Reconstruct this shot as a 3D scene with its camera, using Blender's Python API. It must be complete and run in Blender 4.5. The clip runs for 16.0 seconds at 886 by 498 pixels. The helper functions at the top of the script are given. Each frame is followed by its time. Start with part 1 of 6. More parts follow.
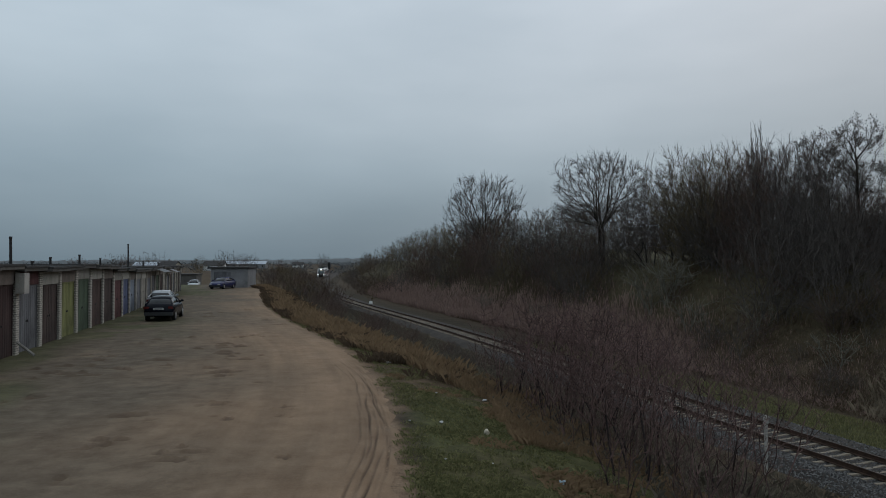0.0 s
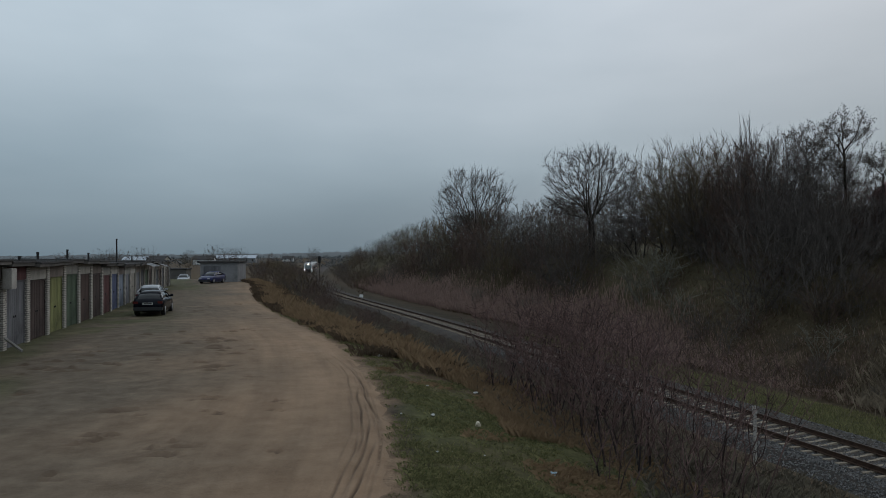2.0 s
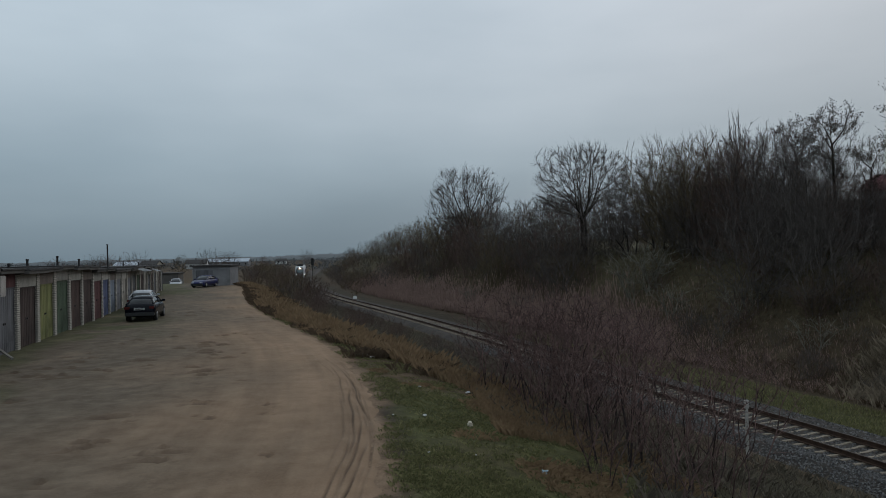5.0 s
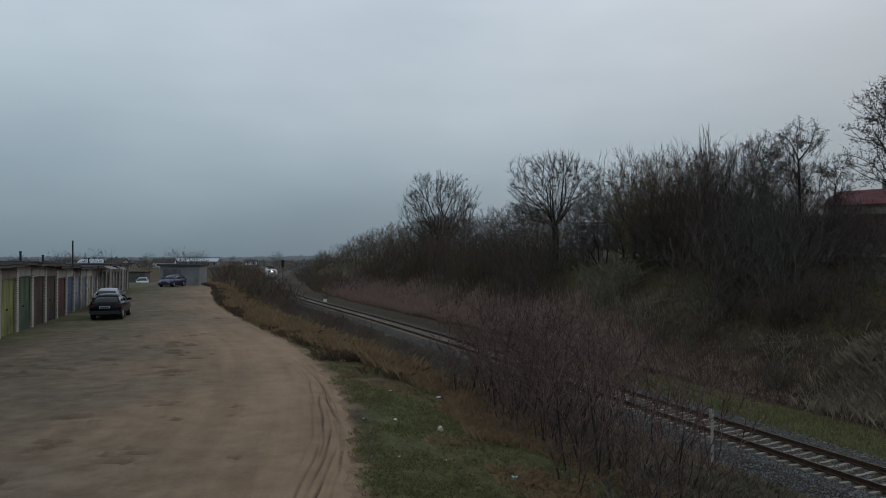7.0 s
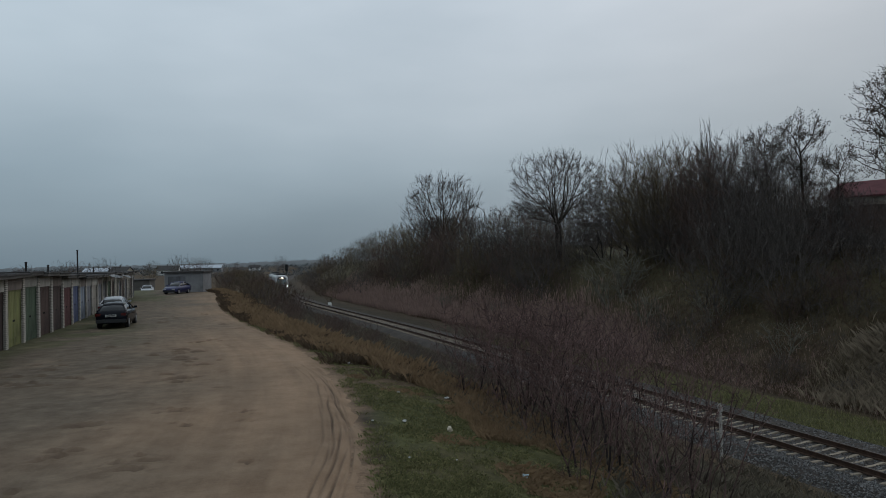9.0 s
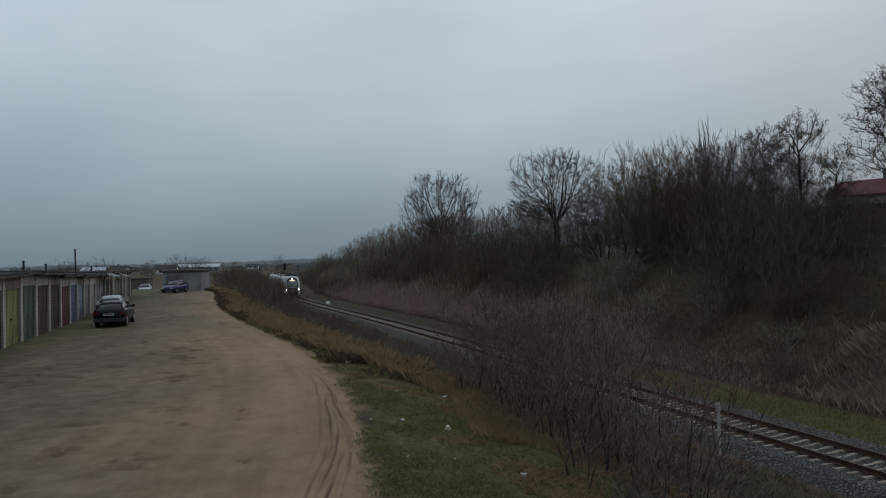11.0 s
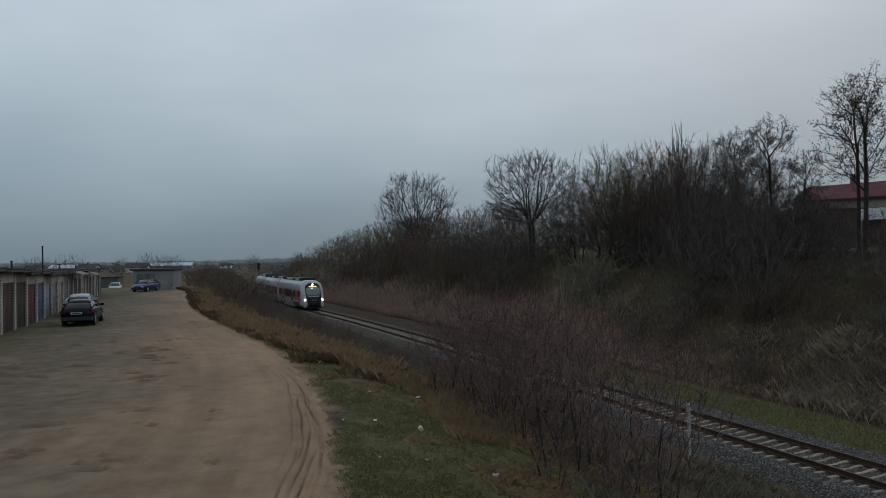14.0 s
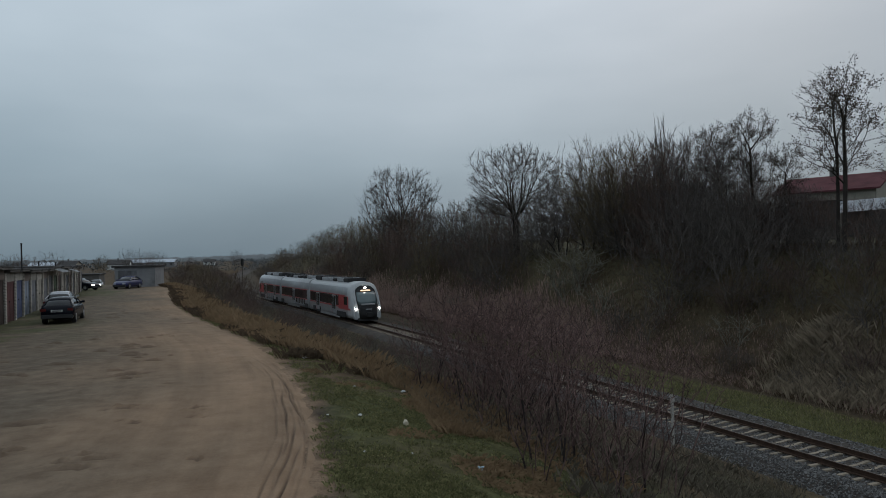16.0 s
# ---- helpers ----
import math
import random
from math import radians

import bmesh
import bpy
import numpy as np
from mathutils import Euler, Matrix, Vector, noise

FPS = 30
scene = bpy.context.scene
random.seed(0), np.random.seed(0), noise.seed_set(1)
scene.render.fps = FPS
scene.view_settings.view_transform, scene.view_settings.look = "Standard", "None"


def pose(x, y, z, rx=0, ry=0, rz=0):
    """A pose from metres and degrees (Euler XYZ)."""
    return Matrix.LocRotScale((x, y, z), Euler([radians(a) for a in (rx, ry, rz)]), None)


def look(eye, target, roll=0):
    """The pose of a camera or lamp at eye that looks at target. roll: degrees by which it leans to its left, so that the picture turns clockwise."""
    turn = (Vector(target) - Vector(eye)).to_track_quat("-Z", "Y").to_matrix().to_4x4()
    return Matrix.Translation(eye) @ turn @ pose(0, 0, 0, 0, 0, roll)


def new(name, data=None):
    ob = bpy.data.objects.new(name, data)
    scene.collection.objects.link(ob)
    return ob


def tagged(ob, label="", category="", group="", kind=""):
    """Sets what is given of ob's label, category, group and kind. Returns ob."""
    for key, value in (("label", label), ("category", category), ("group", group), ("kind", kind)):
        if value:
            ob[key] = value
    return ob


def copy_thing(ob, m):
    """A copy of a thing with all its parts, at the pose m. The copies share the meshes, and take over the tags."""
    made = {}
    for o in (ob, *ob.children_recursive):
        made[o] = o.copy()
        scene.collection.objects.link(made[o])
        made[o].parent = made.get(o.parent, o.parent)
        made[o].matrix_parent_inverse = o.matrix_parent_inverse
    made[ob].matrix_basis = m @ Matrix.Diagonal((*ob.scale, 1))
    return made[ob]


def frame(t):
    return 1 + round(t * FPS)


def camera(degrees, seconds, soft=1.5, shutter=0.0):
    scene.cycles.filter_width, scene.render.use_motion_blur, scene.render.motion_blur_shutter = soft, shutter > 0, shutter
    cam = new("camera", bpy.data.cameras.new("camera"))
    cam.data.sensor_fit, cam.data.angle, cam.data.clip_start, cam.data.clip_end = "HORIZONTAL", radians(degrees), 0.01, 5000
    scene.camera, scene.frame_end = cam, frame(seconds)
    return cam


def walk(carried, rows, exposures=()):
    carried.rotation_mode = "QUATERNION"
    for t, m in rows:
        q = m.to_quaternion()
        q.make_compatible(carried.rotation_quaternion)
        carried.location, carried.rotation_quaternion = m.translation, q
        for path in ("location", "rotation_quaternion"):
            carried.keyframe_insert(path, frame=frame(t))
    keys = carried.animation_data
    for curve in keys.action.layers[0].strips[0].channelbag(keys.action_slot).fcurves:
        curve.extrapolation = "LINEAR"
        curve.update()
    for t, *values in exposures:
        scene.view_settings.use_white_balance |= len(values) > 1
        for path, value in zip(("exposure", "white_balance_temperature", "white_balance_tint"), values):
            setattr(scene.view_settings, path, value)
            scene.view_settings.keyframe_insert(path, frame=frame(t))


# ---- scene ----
# ---- camera ----
cam = camera(65.16, 16.0, 0.85)
PATH = [
    (0.0, -0.017, -0.017, 3.214, 91.030, -0.000, 0.000),
    (0.5, -0.010, -0.032, 3.208, 90.813, 0.240, 0.129),
    (1.0, -0.006, -0.034, 3.218, 90.740, 0.929, 0.243),
    (1.5, 0.012, -0.026, 3.213, 90.623, 0.432, -0.541),
    (2.0, -0.023, -0.008, 3.211, 90.465, 0.280, -0.785),
    (2.5, -0.010, 0.016, 3.195, 90.383, 0.563, -1.037),
    (3.0, 0.016, 0.048, 3.201, 90.509, 0.677, -1.649),
    (3.2, -0.020, 0.017, 3.206, 90.556, 0.863, -1.598),
    (5.3, 0.072, -0.023, 3.220, 90.445, 1.271, -1.344),
    (5.5, 0.045, 0.051, 3.205, 90.495, 0.811, -2.623),
    (6.0, 0.049, -0.024, 3.229, 91.074, 0.080, -2.068),
    (6.5, 0.054, 0.214, 3.211, 91.178, 0.617, -3.115),
    (7.0, 0.008, -0.025, 3.209, 90.846, -0.105, -3.667),
    (7.5, -0.053, -0.054, 3.209, 91.059, 0.534, -3.605),
    (8.0, 0.003, -0.012, 3.198, 91.043, 0.783, -3.562),
    (8.5, -0.035, -0.048, 3.210, 91.073, 1.222, -3.385),
    (9.0, -0.037, -0.045, 3.200, 90.928, 1.241, -3.401),
    (11.5, -0.028, -0.018, 3.195, 90.835, 1.234, -3.650),
    (12.0, -0.017, -0.001, 3.193, 90.975, 1.116, -3.928),
    (12.5, -0.020, -0.016, 3.191, 90.919, 0.645, -4.501),
    (13.0, -0.006, -0.025, 3.191, 90.916, 0.663, -4.698),
    (13.5, 0.001, -0.001, 3.185, 90.820, 0.606, -5.146),
    (14.0, -0.001, 0.010, 3.183, 90.856, 0.765, -5.557),
    (14.5, -0.012, -0.009, 3.193, 90.922, 0.807, -5.498),
    (15.0, 0.008, 0.008, 3.183, 90.879, 1.119, -5.629),
    (15.5, 0.010, 0.012, 3.175, 90.807, 1.236, -6.151),
    (16.0, 0.014, 0.032, 3.162, 90.398, 1.178, -6.824),
]
walk(cam, [(t, pose(x, y, z, a, b, c)) for t, x, y, z, a, b, c in PATH])

# ---- sky and light: an overcast late afternoon ----
SUN_EL, SUN_ROT = radians(24), radians(35)


def make_world():
    w = bpy.data.worlds.new("overcast_sky")
    scene.world = w
    w.use_nodes = True
    nt = w.node_tree
    nt.nodes.clear()
    N, L = nt.nodes.new, nt.links.new
    out, bg = N("ShaderNodeOutputWorld"), N("ShaderNodeBackground")
    sky = N("ShaderNodeTexSky")
    sky.sky_type, sky.sun_disc = "NISHITA", False
    sky.sun_elevation, sky.sun_rotation = SUN_EL, SUN_ROT
    sky.air_density, sky.dust_density = 1.0, 2.0
    tc, sep = N("ShaderNodeTexCoord"), N("ShaderNodeSeparateXYZ")
    L(tc.outputs["Generated"], sep.inputs[0])
    ramp = N("ShaderNodeValToRGB")
    e = ramp.color_ramp.elements
    e[0].position, e[0].color = 0.0, (0.165, 0.218, 0.252, 1)
    e[1].position, e[1].color = 1.0, (0.60, 0.68, 0.73, 1)
    for p, c in ((0.05, (0.212, 0.272, 0.310, 1)), (0.13, (0.325, 0.400, 0.445, 1)), (0.24, (0.46, 0.535, 0.583, 1)), (0.38, (0.54, 0.62, 0.675, 1))):
        k = ramp.color_ramp.elements.new(p)
        k.color = c
    L(sep.outputs["Z"], ramp.inputs[0])
    # soft cloud banks, stretched along the horizon
    mp = N("ShaderNodeMapping")
    mp.inputs["Scale"].default_value = (1.6, 1.6, 5.0)
    L(tc.outputs["Generated"], mp.inputs[0])
    nz = N("ShaderNodeTexNoise")
    nz.inputs["Scale"].default_value, nz.inputs["Detail"].default_value, nz.inputs["Roughness"].default_value = 1.7, 5.0, 0.45
    L(mp.outputs[0], nz.inputs["Vector"])
    cr = N("ShaderNodeValToRGB")
    c = cr.color_ramp.elements
    c[0].position, c[0].color = 0.30, (0.90, 0.91, 0.925, 1)
    c[1].position, c[1].color = 0.72, (1.10, 1.08, 1.08, 1)
    L(nz.outputs[0], cr.inputs[0])
    mul = N("ShaderNodeMix")
    mul.data_type, mul.blend_type = "RGBA", "MULTIPLY"
    mul.inputs[0].default_value = 1.0
    L(ramp.outputs[0], mul.inputs[6])
    L(cr.outputs[0], mul.inputs[7])
    # the cloud is thinner and faintly pink towards the hidden sun
    dot = N("ShaderNodeVectorMath")
    dot.operation = "DOT_PRODUCT"
    dot.inputs[1].default_value = (0.80, 0.45, 0.39)
    L(tc.outputs["Generated"], dot.inputs[0])
    gl = N("ShaderNodeValToRGB")
    g = gl.color_ramp.elements
    g[0].position, g[0].color = 0.15, (0.91, 0.95, 0.985, 1)
    g[1].position, g[1].color = 1.0, (0.77, 0.76, 0.79, 1)
    gl.color_ramp.elements.new(0.68).color = (1.04, 1.025, 1.04, 1)
    L(dot.outputs["Value"], gl.inputs[0])
    mul2 = N("ShaderNodeMix")
    mul2.data_type, mul2.blend_type = "RGBA", "MULTIPLY"
    mul2.inputs[0].default_value = 1.0
    L(mul.outputs[2], mul2.inputs[6])
    L(gl.outputs[0], mul2.inputs[7])
    add = N("ShaderNodeMix")
    add.data_type, add.blend_type = "RGBA", "ADD"
    add.inputs[0].default_value = 0.002
    L(mul2.outputs[2], add.inputs[6])
    L(sky.outputs[0], add.inputs[7])
    L(add.outputs[2], bg.inputs[0])
    bg.inputs[1].default_value = 1.0
    L(bg.outputs[0], out.inputs[0])


make_world()
sun = new("sun", bpy.data.lights.new("sun", "SUN"))
sun.data.energy, sun.data.angle, sun.data.color = 0.5, radians(60), (1.0, 0.95, 0.9)
sun.matrix_world = look((0, 0, 50), (-math.sin(SUN_ROT) * 60, -math.cos(SUN_ROT) * 60, 50 - 60 * math.tan(SUN_EL)))
scene.view_settings.exposure = 0.0


# ---- materials ----
def mat(name, rough=0.8, metal=0.0, spec=0.3):
    m = bpy.data.materials.new(name)
    m.use_nodes = True
    b = m.node_tree.nodes["Principled BSDF"]
    b.inputs["Roughness"].default_value, b.inputs["Metallic"].default_value = rough, metal
    b.inputs["Specular IOR Level"].default_value = spec
    return m, m.node_tree, b


def noise_node(nt, scale, detail=4.0, rough=0.55, stretch=None, kind="Object"):
    tc, nz = nt.nodes.new("ShaderNodeTexCoord"), nt.nodes.new("ShaderNodeTexNoise")
    nz.inputs["Scale"].default_value, nz.inputs["Detail"].default_value, nz.inputs["Roughness"].default_value = scale, detail, rough
    if stretch:
        mp = nt.nodes.new("ShaderNodeMapping")
        mp.inputs["Scale"].default_value = stretch
        nt.links.new(tc.outputs[kind], mp.inputs[0])
        nt.links.new(mp.outputs[0], nz.inputs["Vector"])
    else:
        nt.links.new(tc.outputs[kind], nz.inputs["Vector"])
    return nz.outputs[0]


def ramp_node(nt, fac, stops):
    r = nt.nodes.new("ShaderNodeValToRGB")
    e = r.color_ramp.elements
    e[0].position, e[0].color = stops[0][0], (*stops[0][1], 1)
    e[1].position, e[1].color = stops[-1][0], (*stops[-1][1], 1)
    for p, c in stops[1:-1]:
        e.new(p).color = (*c, 1)
    nt.links.new(fac, r.inputs[0])
    return r.outputs[0]


def mix_node(nt, fac, a, b, blend="MIX"):
    m = nt.nodes.new("ShaderNodeMix")
    m.data_type, m.blend_type = "RGBA", blend
    for sock, v in ((m.inputs[0], fac), (m.inputs[6], a), (m.inputs[7], b)):
        if isinstance(v, (int, float)):
            sock.default_value = v
        elif isinstance(v, tuple):
            sock.default_value = (*v, 1)
        else:
            nt.links.new(v, sock)
    return m.outputs[2]


def bump_node(nt, b, height, strength=0.4, dist=0.02):
    k = nt.nodes.new("ShaderNodeBump")
    k.inputs["Strength"].default_value, k.inputs["Distance"].default_value = strength, dist
    nt.links.new(height, k.inputs["Height"])
    nt.links.new(k.outputs[0], b.inputs["Normal"])


def varied(name, col, rough=0.8, metal=0.0, scale=3.0, amount=0.25, fine=40.0, bump=0.2, spec=0.3, stretch=None, dirt=None, per_object=0.0):
    """A base colour broken up at two scales, with fine relief."""
    m, nt, b = mat(name, rough, metal, spec)
    lo, hi = tuple(c * (1 - amount) for c in col), tuple(min(1, c * (1 + amount)) for c in col)
    c1 = ramp_node(nt, noise_node(nt, scale, 5, 0.6, stretch), [(0.3, lo), (0.7, hi)])
    f2 = noise_node(nt, fine, 3, 0.6, stretch)
    c2 = mix_node(nt, 0.5, c1, ramp_node(nt, f2, [(0.3, (0.75, 0.75, 0.75)), (0.7, (1.2, 1.2, 1.2))]), "MULTIPLY")
    if dirt:
        c2 = mix_node(nt, ramp_node(nt, noise_node(nt, scale * 0.6, 6, 0.7), [(0.52, (0, 0, 0)), (0.72, (0.8, 0.8, 0.8))]), c2, dirt)
    if per_object:
        oi = nt.nodes.new("ShaderNodeObjectInfo")
        hi2 = 1 + per_object
        c2 = mix_node(nt, 1.0, c2, ramp_node(nt, oi.outputs["Random"], [(0, (1 - per_object,) * 3), (1, (hi2, hi2, hi2))]), "MULTIPLY")
    nt.links.new(c2, b.inputs["Base Color"])
    if bump:
        bump_node(nt, b, f2, bump, 0.01)
    return m


def make_ground_mat():
    m, nt, b = mat("ground_soil_grass", 0.95, 0, 0.1)
    at = nt.nodes.new("ShaderNodeAttribute")
    at.attribute_name = "cover"
    sp = nt.nodes.new("ShaderNodeSeparateColor")
    nt.links.new(at.outputs["Color"], sp.inputs[0])
    big, mid, fin = noise_node(nt, 0.35, 5, 0.6), noise_node(nt, 2.2, 5, 0.65), noise_node(nt, 25, 4, 0.7)
    soil = ramp_node(nt, mid, [(0.3, (0.030, 0.025, 0.020)), (0.7, (0.066, 0.053, 0.041))])
    green = ramp_node(nt, mid, [(0.3, (0.055, 0.056, 0.026)), (0.55, (0.090, 0.092, 0.038)), (0.75, (0.115, 0.104, 0.050))])
    dry = ramp_node(nt, mid, [(0.3, (0.060, 0.042, 0.026)), (0.7, (0.120, 0.084, 0.052))])
    c = mix_node(nt, sp.outputs[1], soil, green)
    c = mix_node(nt, sp.outputs[0], c, dry)
    c = mix_node(nt, sp.outputs[2], c, ramp_node(nt, mid, [(0.25, (0.170, 0.112, 0.073)), (0.5, (0.215, 0.147, 0.098)), (0.75, (0.250, 0.176, 0.120))]))
    c = mix_node(nt, 0.6, c, ramp_node(nt, fin, [(0.3, (0.65, 0.65, 0.65)), (0.7, (1.25, 1.25, 1.25))]), "MULTIPLY")
    c = mix_node(nt, 0.5, c, ramp_node(nt, big, [(0.35, (0.75, 0.75, 0.75)), (0.65, (1.2, 1.2, 1.2))]), "MULTIPLY")
    c = mix_node(nt, 0.8, c, ramp_node(nt, noise_node(nt, 7, 6, 0.75), [(0.35, (0.55, 0.55, 0.55)), (0.68, (1.3, 1.3, 1.3))]), "MULTIPLY")
    nt.links.new(c, b.inputs["Base Color"])
    bump_node(nt, b, fin, 0.6, 0.04)
    return m


def lane_noise(nt):
    """Streaks that run along the wheel lanes: noise over the place across the road, and slowly along it."""
    at, mp, nz = nt.nodes.new("ShaderNodeAttribute"), nt.nodes.new("ShaderNodeMapping"), nt.nodes.new("ShaderNodeTexNoise")
    at.attribute_name = "lane"
    mp.inputs["Scale"].default_value = (1.5, 0.10, 1.0)
    nz.inputs["Scale"].default_value, nz.inputs["Detail"].default_value, nz.inputs["Roughness"].default_value = 1.0, 5.0, 0.6
    nt.links.new(at.outputs["Vector"], mp.inputs[0])
    nt.links.new(mp.outputs[0], nz.inputs["Vector"])
    return nz.outputs[0]


def make_road_mat():
    m, nt, b = mat("packed_sand", 0.93, 0, 0.15)
    at = nt.nodes.new("ShaderNodeAttribute")
    at.attribute_name = "cover"
    sp = nt.nodes.new("ShaderNodeSeparateColor")
    nt.links.new(at.outputs["Color"], sp.inputs[0])
    big, mid, fin = noise_node(nt, 0.22, 5, 0.6), noise_node(nt, 1.6, 6, 0.65), noise_node(nt, 30, 4, 0.7)
    lane = lane_noise(nt)
    sand = ramp_node(nt, mid, [(0.25, (0.202, 0.131, 0.082)), (0.5, (0.240, 0.161, 0.104)), (0.75, (0.274, 0.189, 0.126))])
    sand = mix_node(nt, 0.8, sand, ramp_node(nt, lane, [(0.32, (0.74, 0.73, 0.72)), (0.62, (1.12, 1.12, 1.12))]), "MULTIPLY")
    sand = mix_node(nt, 0.5, sand, ramp_node(nt, big, [(0.35, (0.8, 0.8, 0.8)), (0.65, (1.15, 1.15, 1.15))]), "MULTIPLY")
    grey = ramp_node(nt, mid, [(0.3, (0.066, 0.052, 0.038)), (0.7, (0.144, 0.116, 0.085))])
    c = mix_node(nt, sp.outputs[0], sand, grey)
    moss = ramp_node(nt, mid, [(0.3, (0.045, 0.048, 0.024)), (0.7, (0.100, 0.100, 0.050))])
    c = mix_node(nt, sp.outputs[1], c, moss)
    clod = ramp_node(nt, noise_node(nt, 1.0, 7, 0.74, (1.5, 3.2, 1)), [(0.64, (0, 0, 0)), (0.74, (0.3, 0.3, 0.3))])
    c = mix_node(nt, clod, c, (0.120, 0.086, 0.064))
    pale = ramp_node(nt, noise_node(nt, 0.35, 6, 0.65), [(0.55, (0, 0, 0)), (0.75, (0.4, 0.4, 0.4))])
    c = mix_node(nt, pale, c, (0.292, 0.215, 0.152))
    # sunken places: darker soil, with the shade of ruts and crests painted in
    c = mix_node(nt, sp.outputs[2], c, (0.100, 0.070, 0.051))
    c = mix_node(nt, 0.45, c, ramp_node(nt, fin, [(0.3, (0.75, 0.75, 0.75)), (0.7, (1.2, 1.2, 1.2))]), "MULTIPLY")
    nt.links.new(c, b.inputs["Base Color"])
    ad = nt.nodes.new("ShaderNodeMath")
    ad.operation = "MULTIPLY_ADD"
    nt.links.new(mid, ad.inputs[0])
    ad.inputs[1].default_value = 3.0
    nt.links.new(fin, ad.inputs[2])
    bump_node(nt, b, ad.outputs[0], 0.5, 0.03)
    return m


def make_island_mat(name, lo, hi, rough=0.9, bump=0.0, spec=0.2):
    """Colour that differs from piece to piece of a joined mesh."""
    m, nt, b = mat(name, rough, 0, spec)
    g = nt.nodes.new("ShaderNodeNewGeometry")
    c = ramp_node(nt, g.outputs["Random Per Island"], [(0.0, lo), (1.0, hi)])
    c = mix_node(nt, 0.5, c, ramp_node(nt, noise_node(nt, 1.2, 3), [(0.3, (0.7, 0.7, 0.7)), (0.7, (1.2, 1.2, 1.2))]), "MULTIPLY")
    nt.links.new(c, b.inputs["Base Color"])
    return m


def make_brick_mat(name, col, mortar):
    m, nt, b = mat(name, 0.9, 0, 0.2)
    tc, br = nt.nodes.new("ShaderNodeTexCoord"), nt.nodes.new("ShaderNodeTexBrick")
    sp, cb, sm = nt.nodes.new("ShaderNodeSeparateXYZ"), nt.nodes.new("ShaderNodeCombineXYZ"), nt.nodes.new("ShaderNodeMath")
    nt.links.new(tc.outputs["Object"], sp.inputs[0])
    nt.links.new(sp.outputs[0], sm.inputs[0])
    nt.links.new(sp.outputs[1], sm.inputs[1])
    nt.links.new(sm.outputs[0], cb.inputs[0])
    nt.links.new(sp.outputs[2], cb.inputs[1])
    nt.links.new(cb.outputs[0], br.inputs["Vector"])
    for k, v in (("Scale", 1.0), ("Brick Width", 0.26), ("Row Height", 0.078), ("Mortar Size", 0.009)):
        br.inputs[k].default_value = v
    br.inputs["Color1"].default_value = (*col, 1)
    br.inputs["Color2"].default_value = (*(c * 0.78 for c in col), 1)
    br.inputs["Mortar"].default_value = (*mortar, 1)
    c = mix_node(nt, 0.7, br.outputs[0], ramp_node(nt, noise_node(nt, 2.5, 6, 0.7), [(0.3, (0.62, 0.60, 0.58)), (0.7, (1.1, 1.1, 1.1))]), "MULTIPLY")
    nt.links.new(c, b.inputs["Base Color"])
    bump_node(nt, b, br.outputs[1], -0.4, 0.01)
    return m


def glow(name, col, strength):
    m, nt, b = mat(name, 0.3)
    b.inputs["Base Color"].default_value = (0.8, 0.8, 0.8, 1)
    b.inputs["Emission Color"].default_value, b.inputs["Emission Strength"].default_value = (*col, 1), strength
    return m


GROUND, ROAD = make_ground_mat(), make_road_mat()
BARK_DARK = varied("dark_bark", (0.040, 0.034, 0.030), 0.95, 0, 2.0, 0.3, 30, 0.4, 0.1)
TWIG_RED = make_island_mat("reddish_twigs", (0.062, 0.042, 0.036), (0.135, 0.090, 0.074))
TWIG_SHRUB = make_island_mat("shrub_twigs", (0.034, 0.023, 0.021), (0.190, 0.118, 0.106))
TWIG_GREY = make_island_mat("grey_twigs", (0.055, 0.047, 0.042), (0.130, 0.112, 0.100))
TWIG_BOUGH = make_island_mat("lilac_grey_twigs", (0.062, 0.054, 0.051), (0.140, 0.121, 0.115))
TWIG_CROWN = make_island_mat("crown_twigs", (0.040, 0.033, 0.030), (0.085, 0.070, 0.062))
PALE_TWIG = make_island_mat("lichen_twigs", (0.100, 0.092, 0.072), (0.200, 0.185, 0.150))
TWIG_OLIVE = make_island_mat("olive_twigs", (0.065, 0.050, 0.030), (0.140, 0.108, 0.064))
LEAF_DARK = make_island_mat("withered_leaves", (0.032, 0.026, 0.020), (0.070, 0.052, 0.036))
STRAW = make_island_mat("dry_grass_blades", (0.190, 0.126, 0.072), (0.275, 0.186, 0.108))
SLOPE = make_island_mat("greyish_dead_grass", (0.075, 0.064, 0.048), (0.185, 0.158, 0.118))
BARK_SHRUB = varied("dark_shrub_bark", (0.034, 0.027, 0.026), 0.9, 0, 3.0, 0.3, 40, 0.3, 0.1)
WITHERED = make_island_mat("withered_brown_grass", (0.066, 0.045, 0.029), (0.104, 0.072, 0.045))
REED_PALE = make_island_mat("pale_dead_grass", (0.13, 0.102, 0.072), (0.27, 0.215, 0.155))
REED = make_island_mat("dry_reed_blades", (0.225, 0.152, 0.128), (0.330, 0.228, 0.190))
GRASS = make_island_mat("green_grass_blades", (0.085, 0.090, 0.036), (0.235, 0.215, 0.102))
STONE = make_island_mat("grey_ballast_stone", (0.026, 0.025, 0.025), (0.185, 0.180, 0.176))
CONCRETE = varied("weathered_concrete", (0.30, 0.285, 0.26), 0.9, 0, 2.0, 0.2, 25, 0.3, dirt=(0.14, 0.13, 0.12), per_object=0.12)
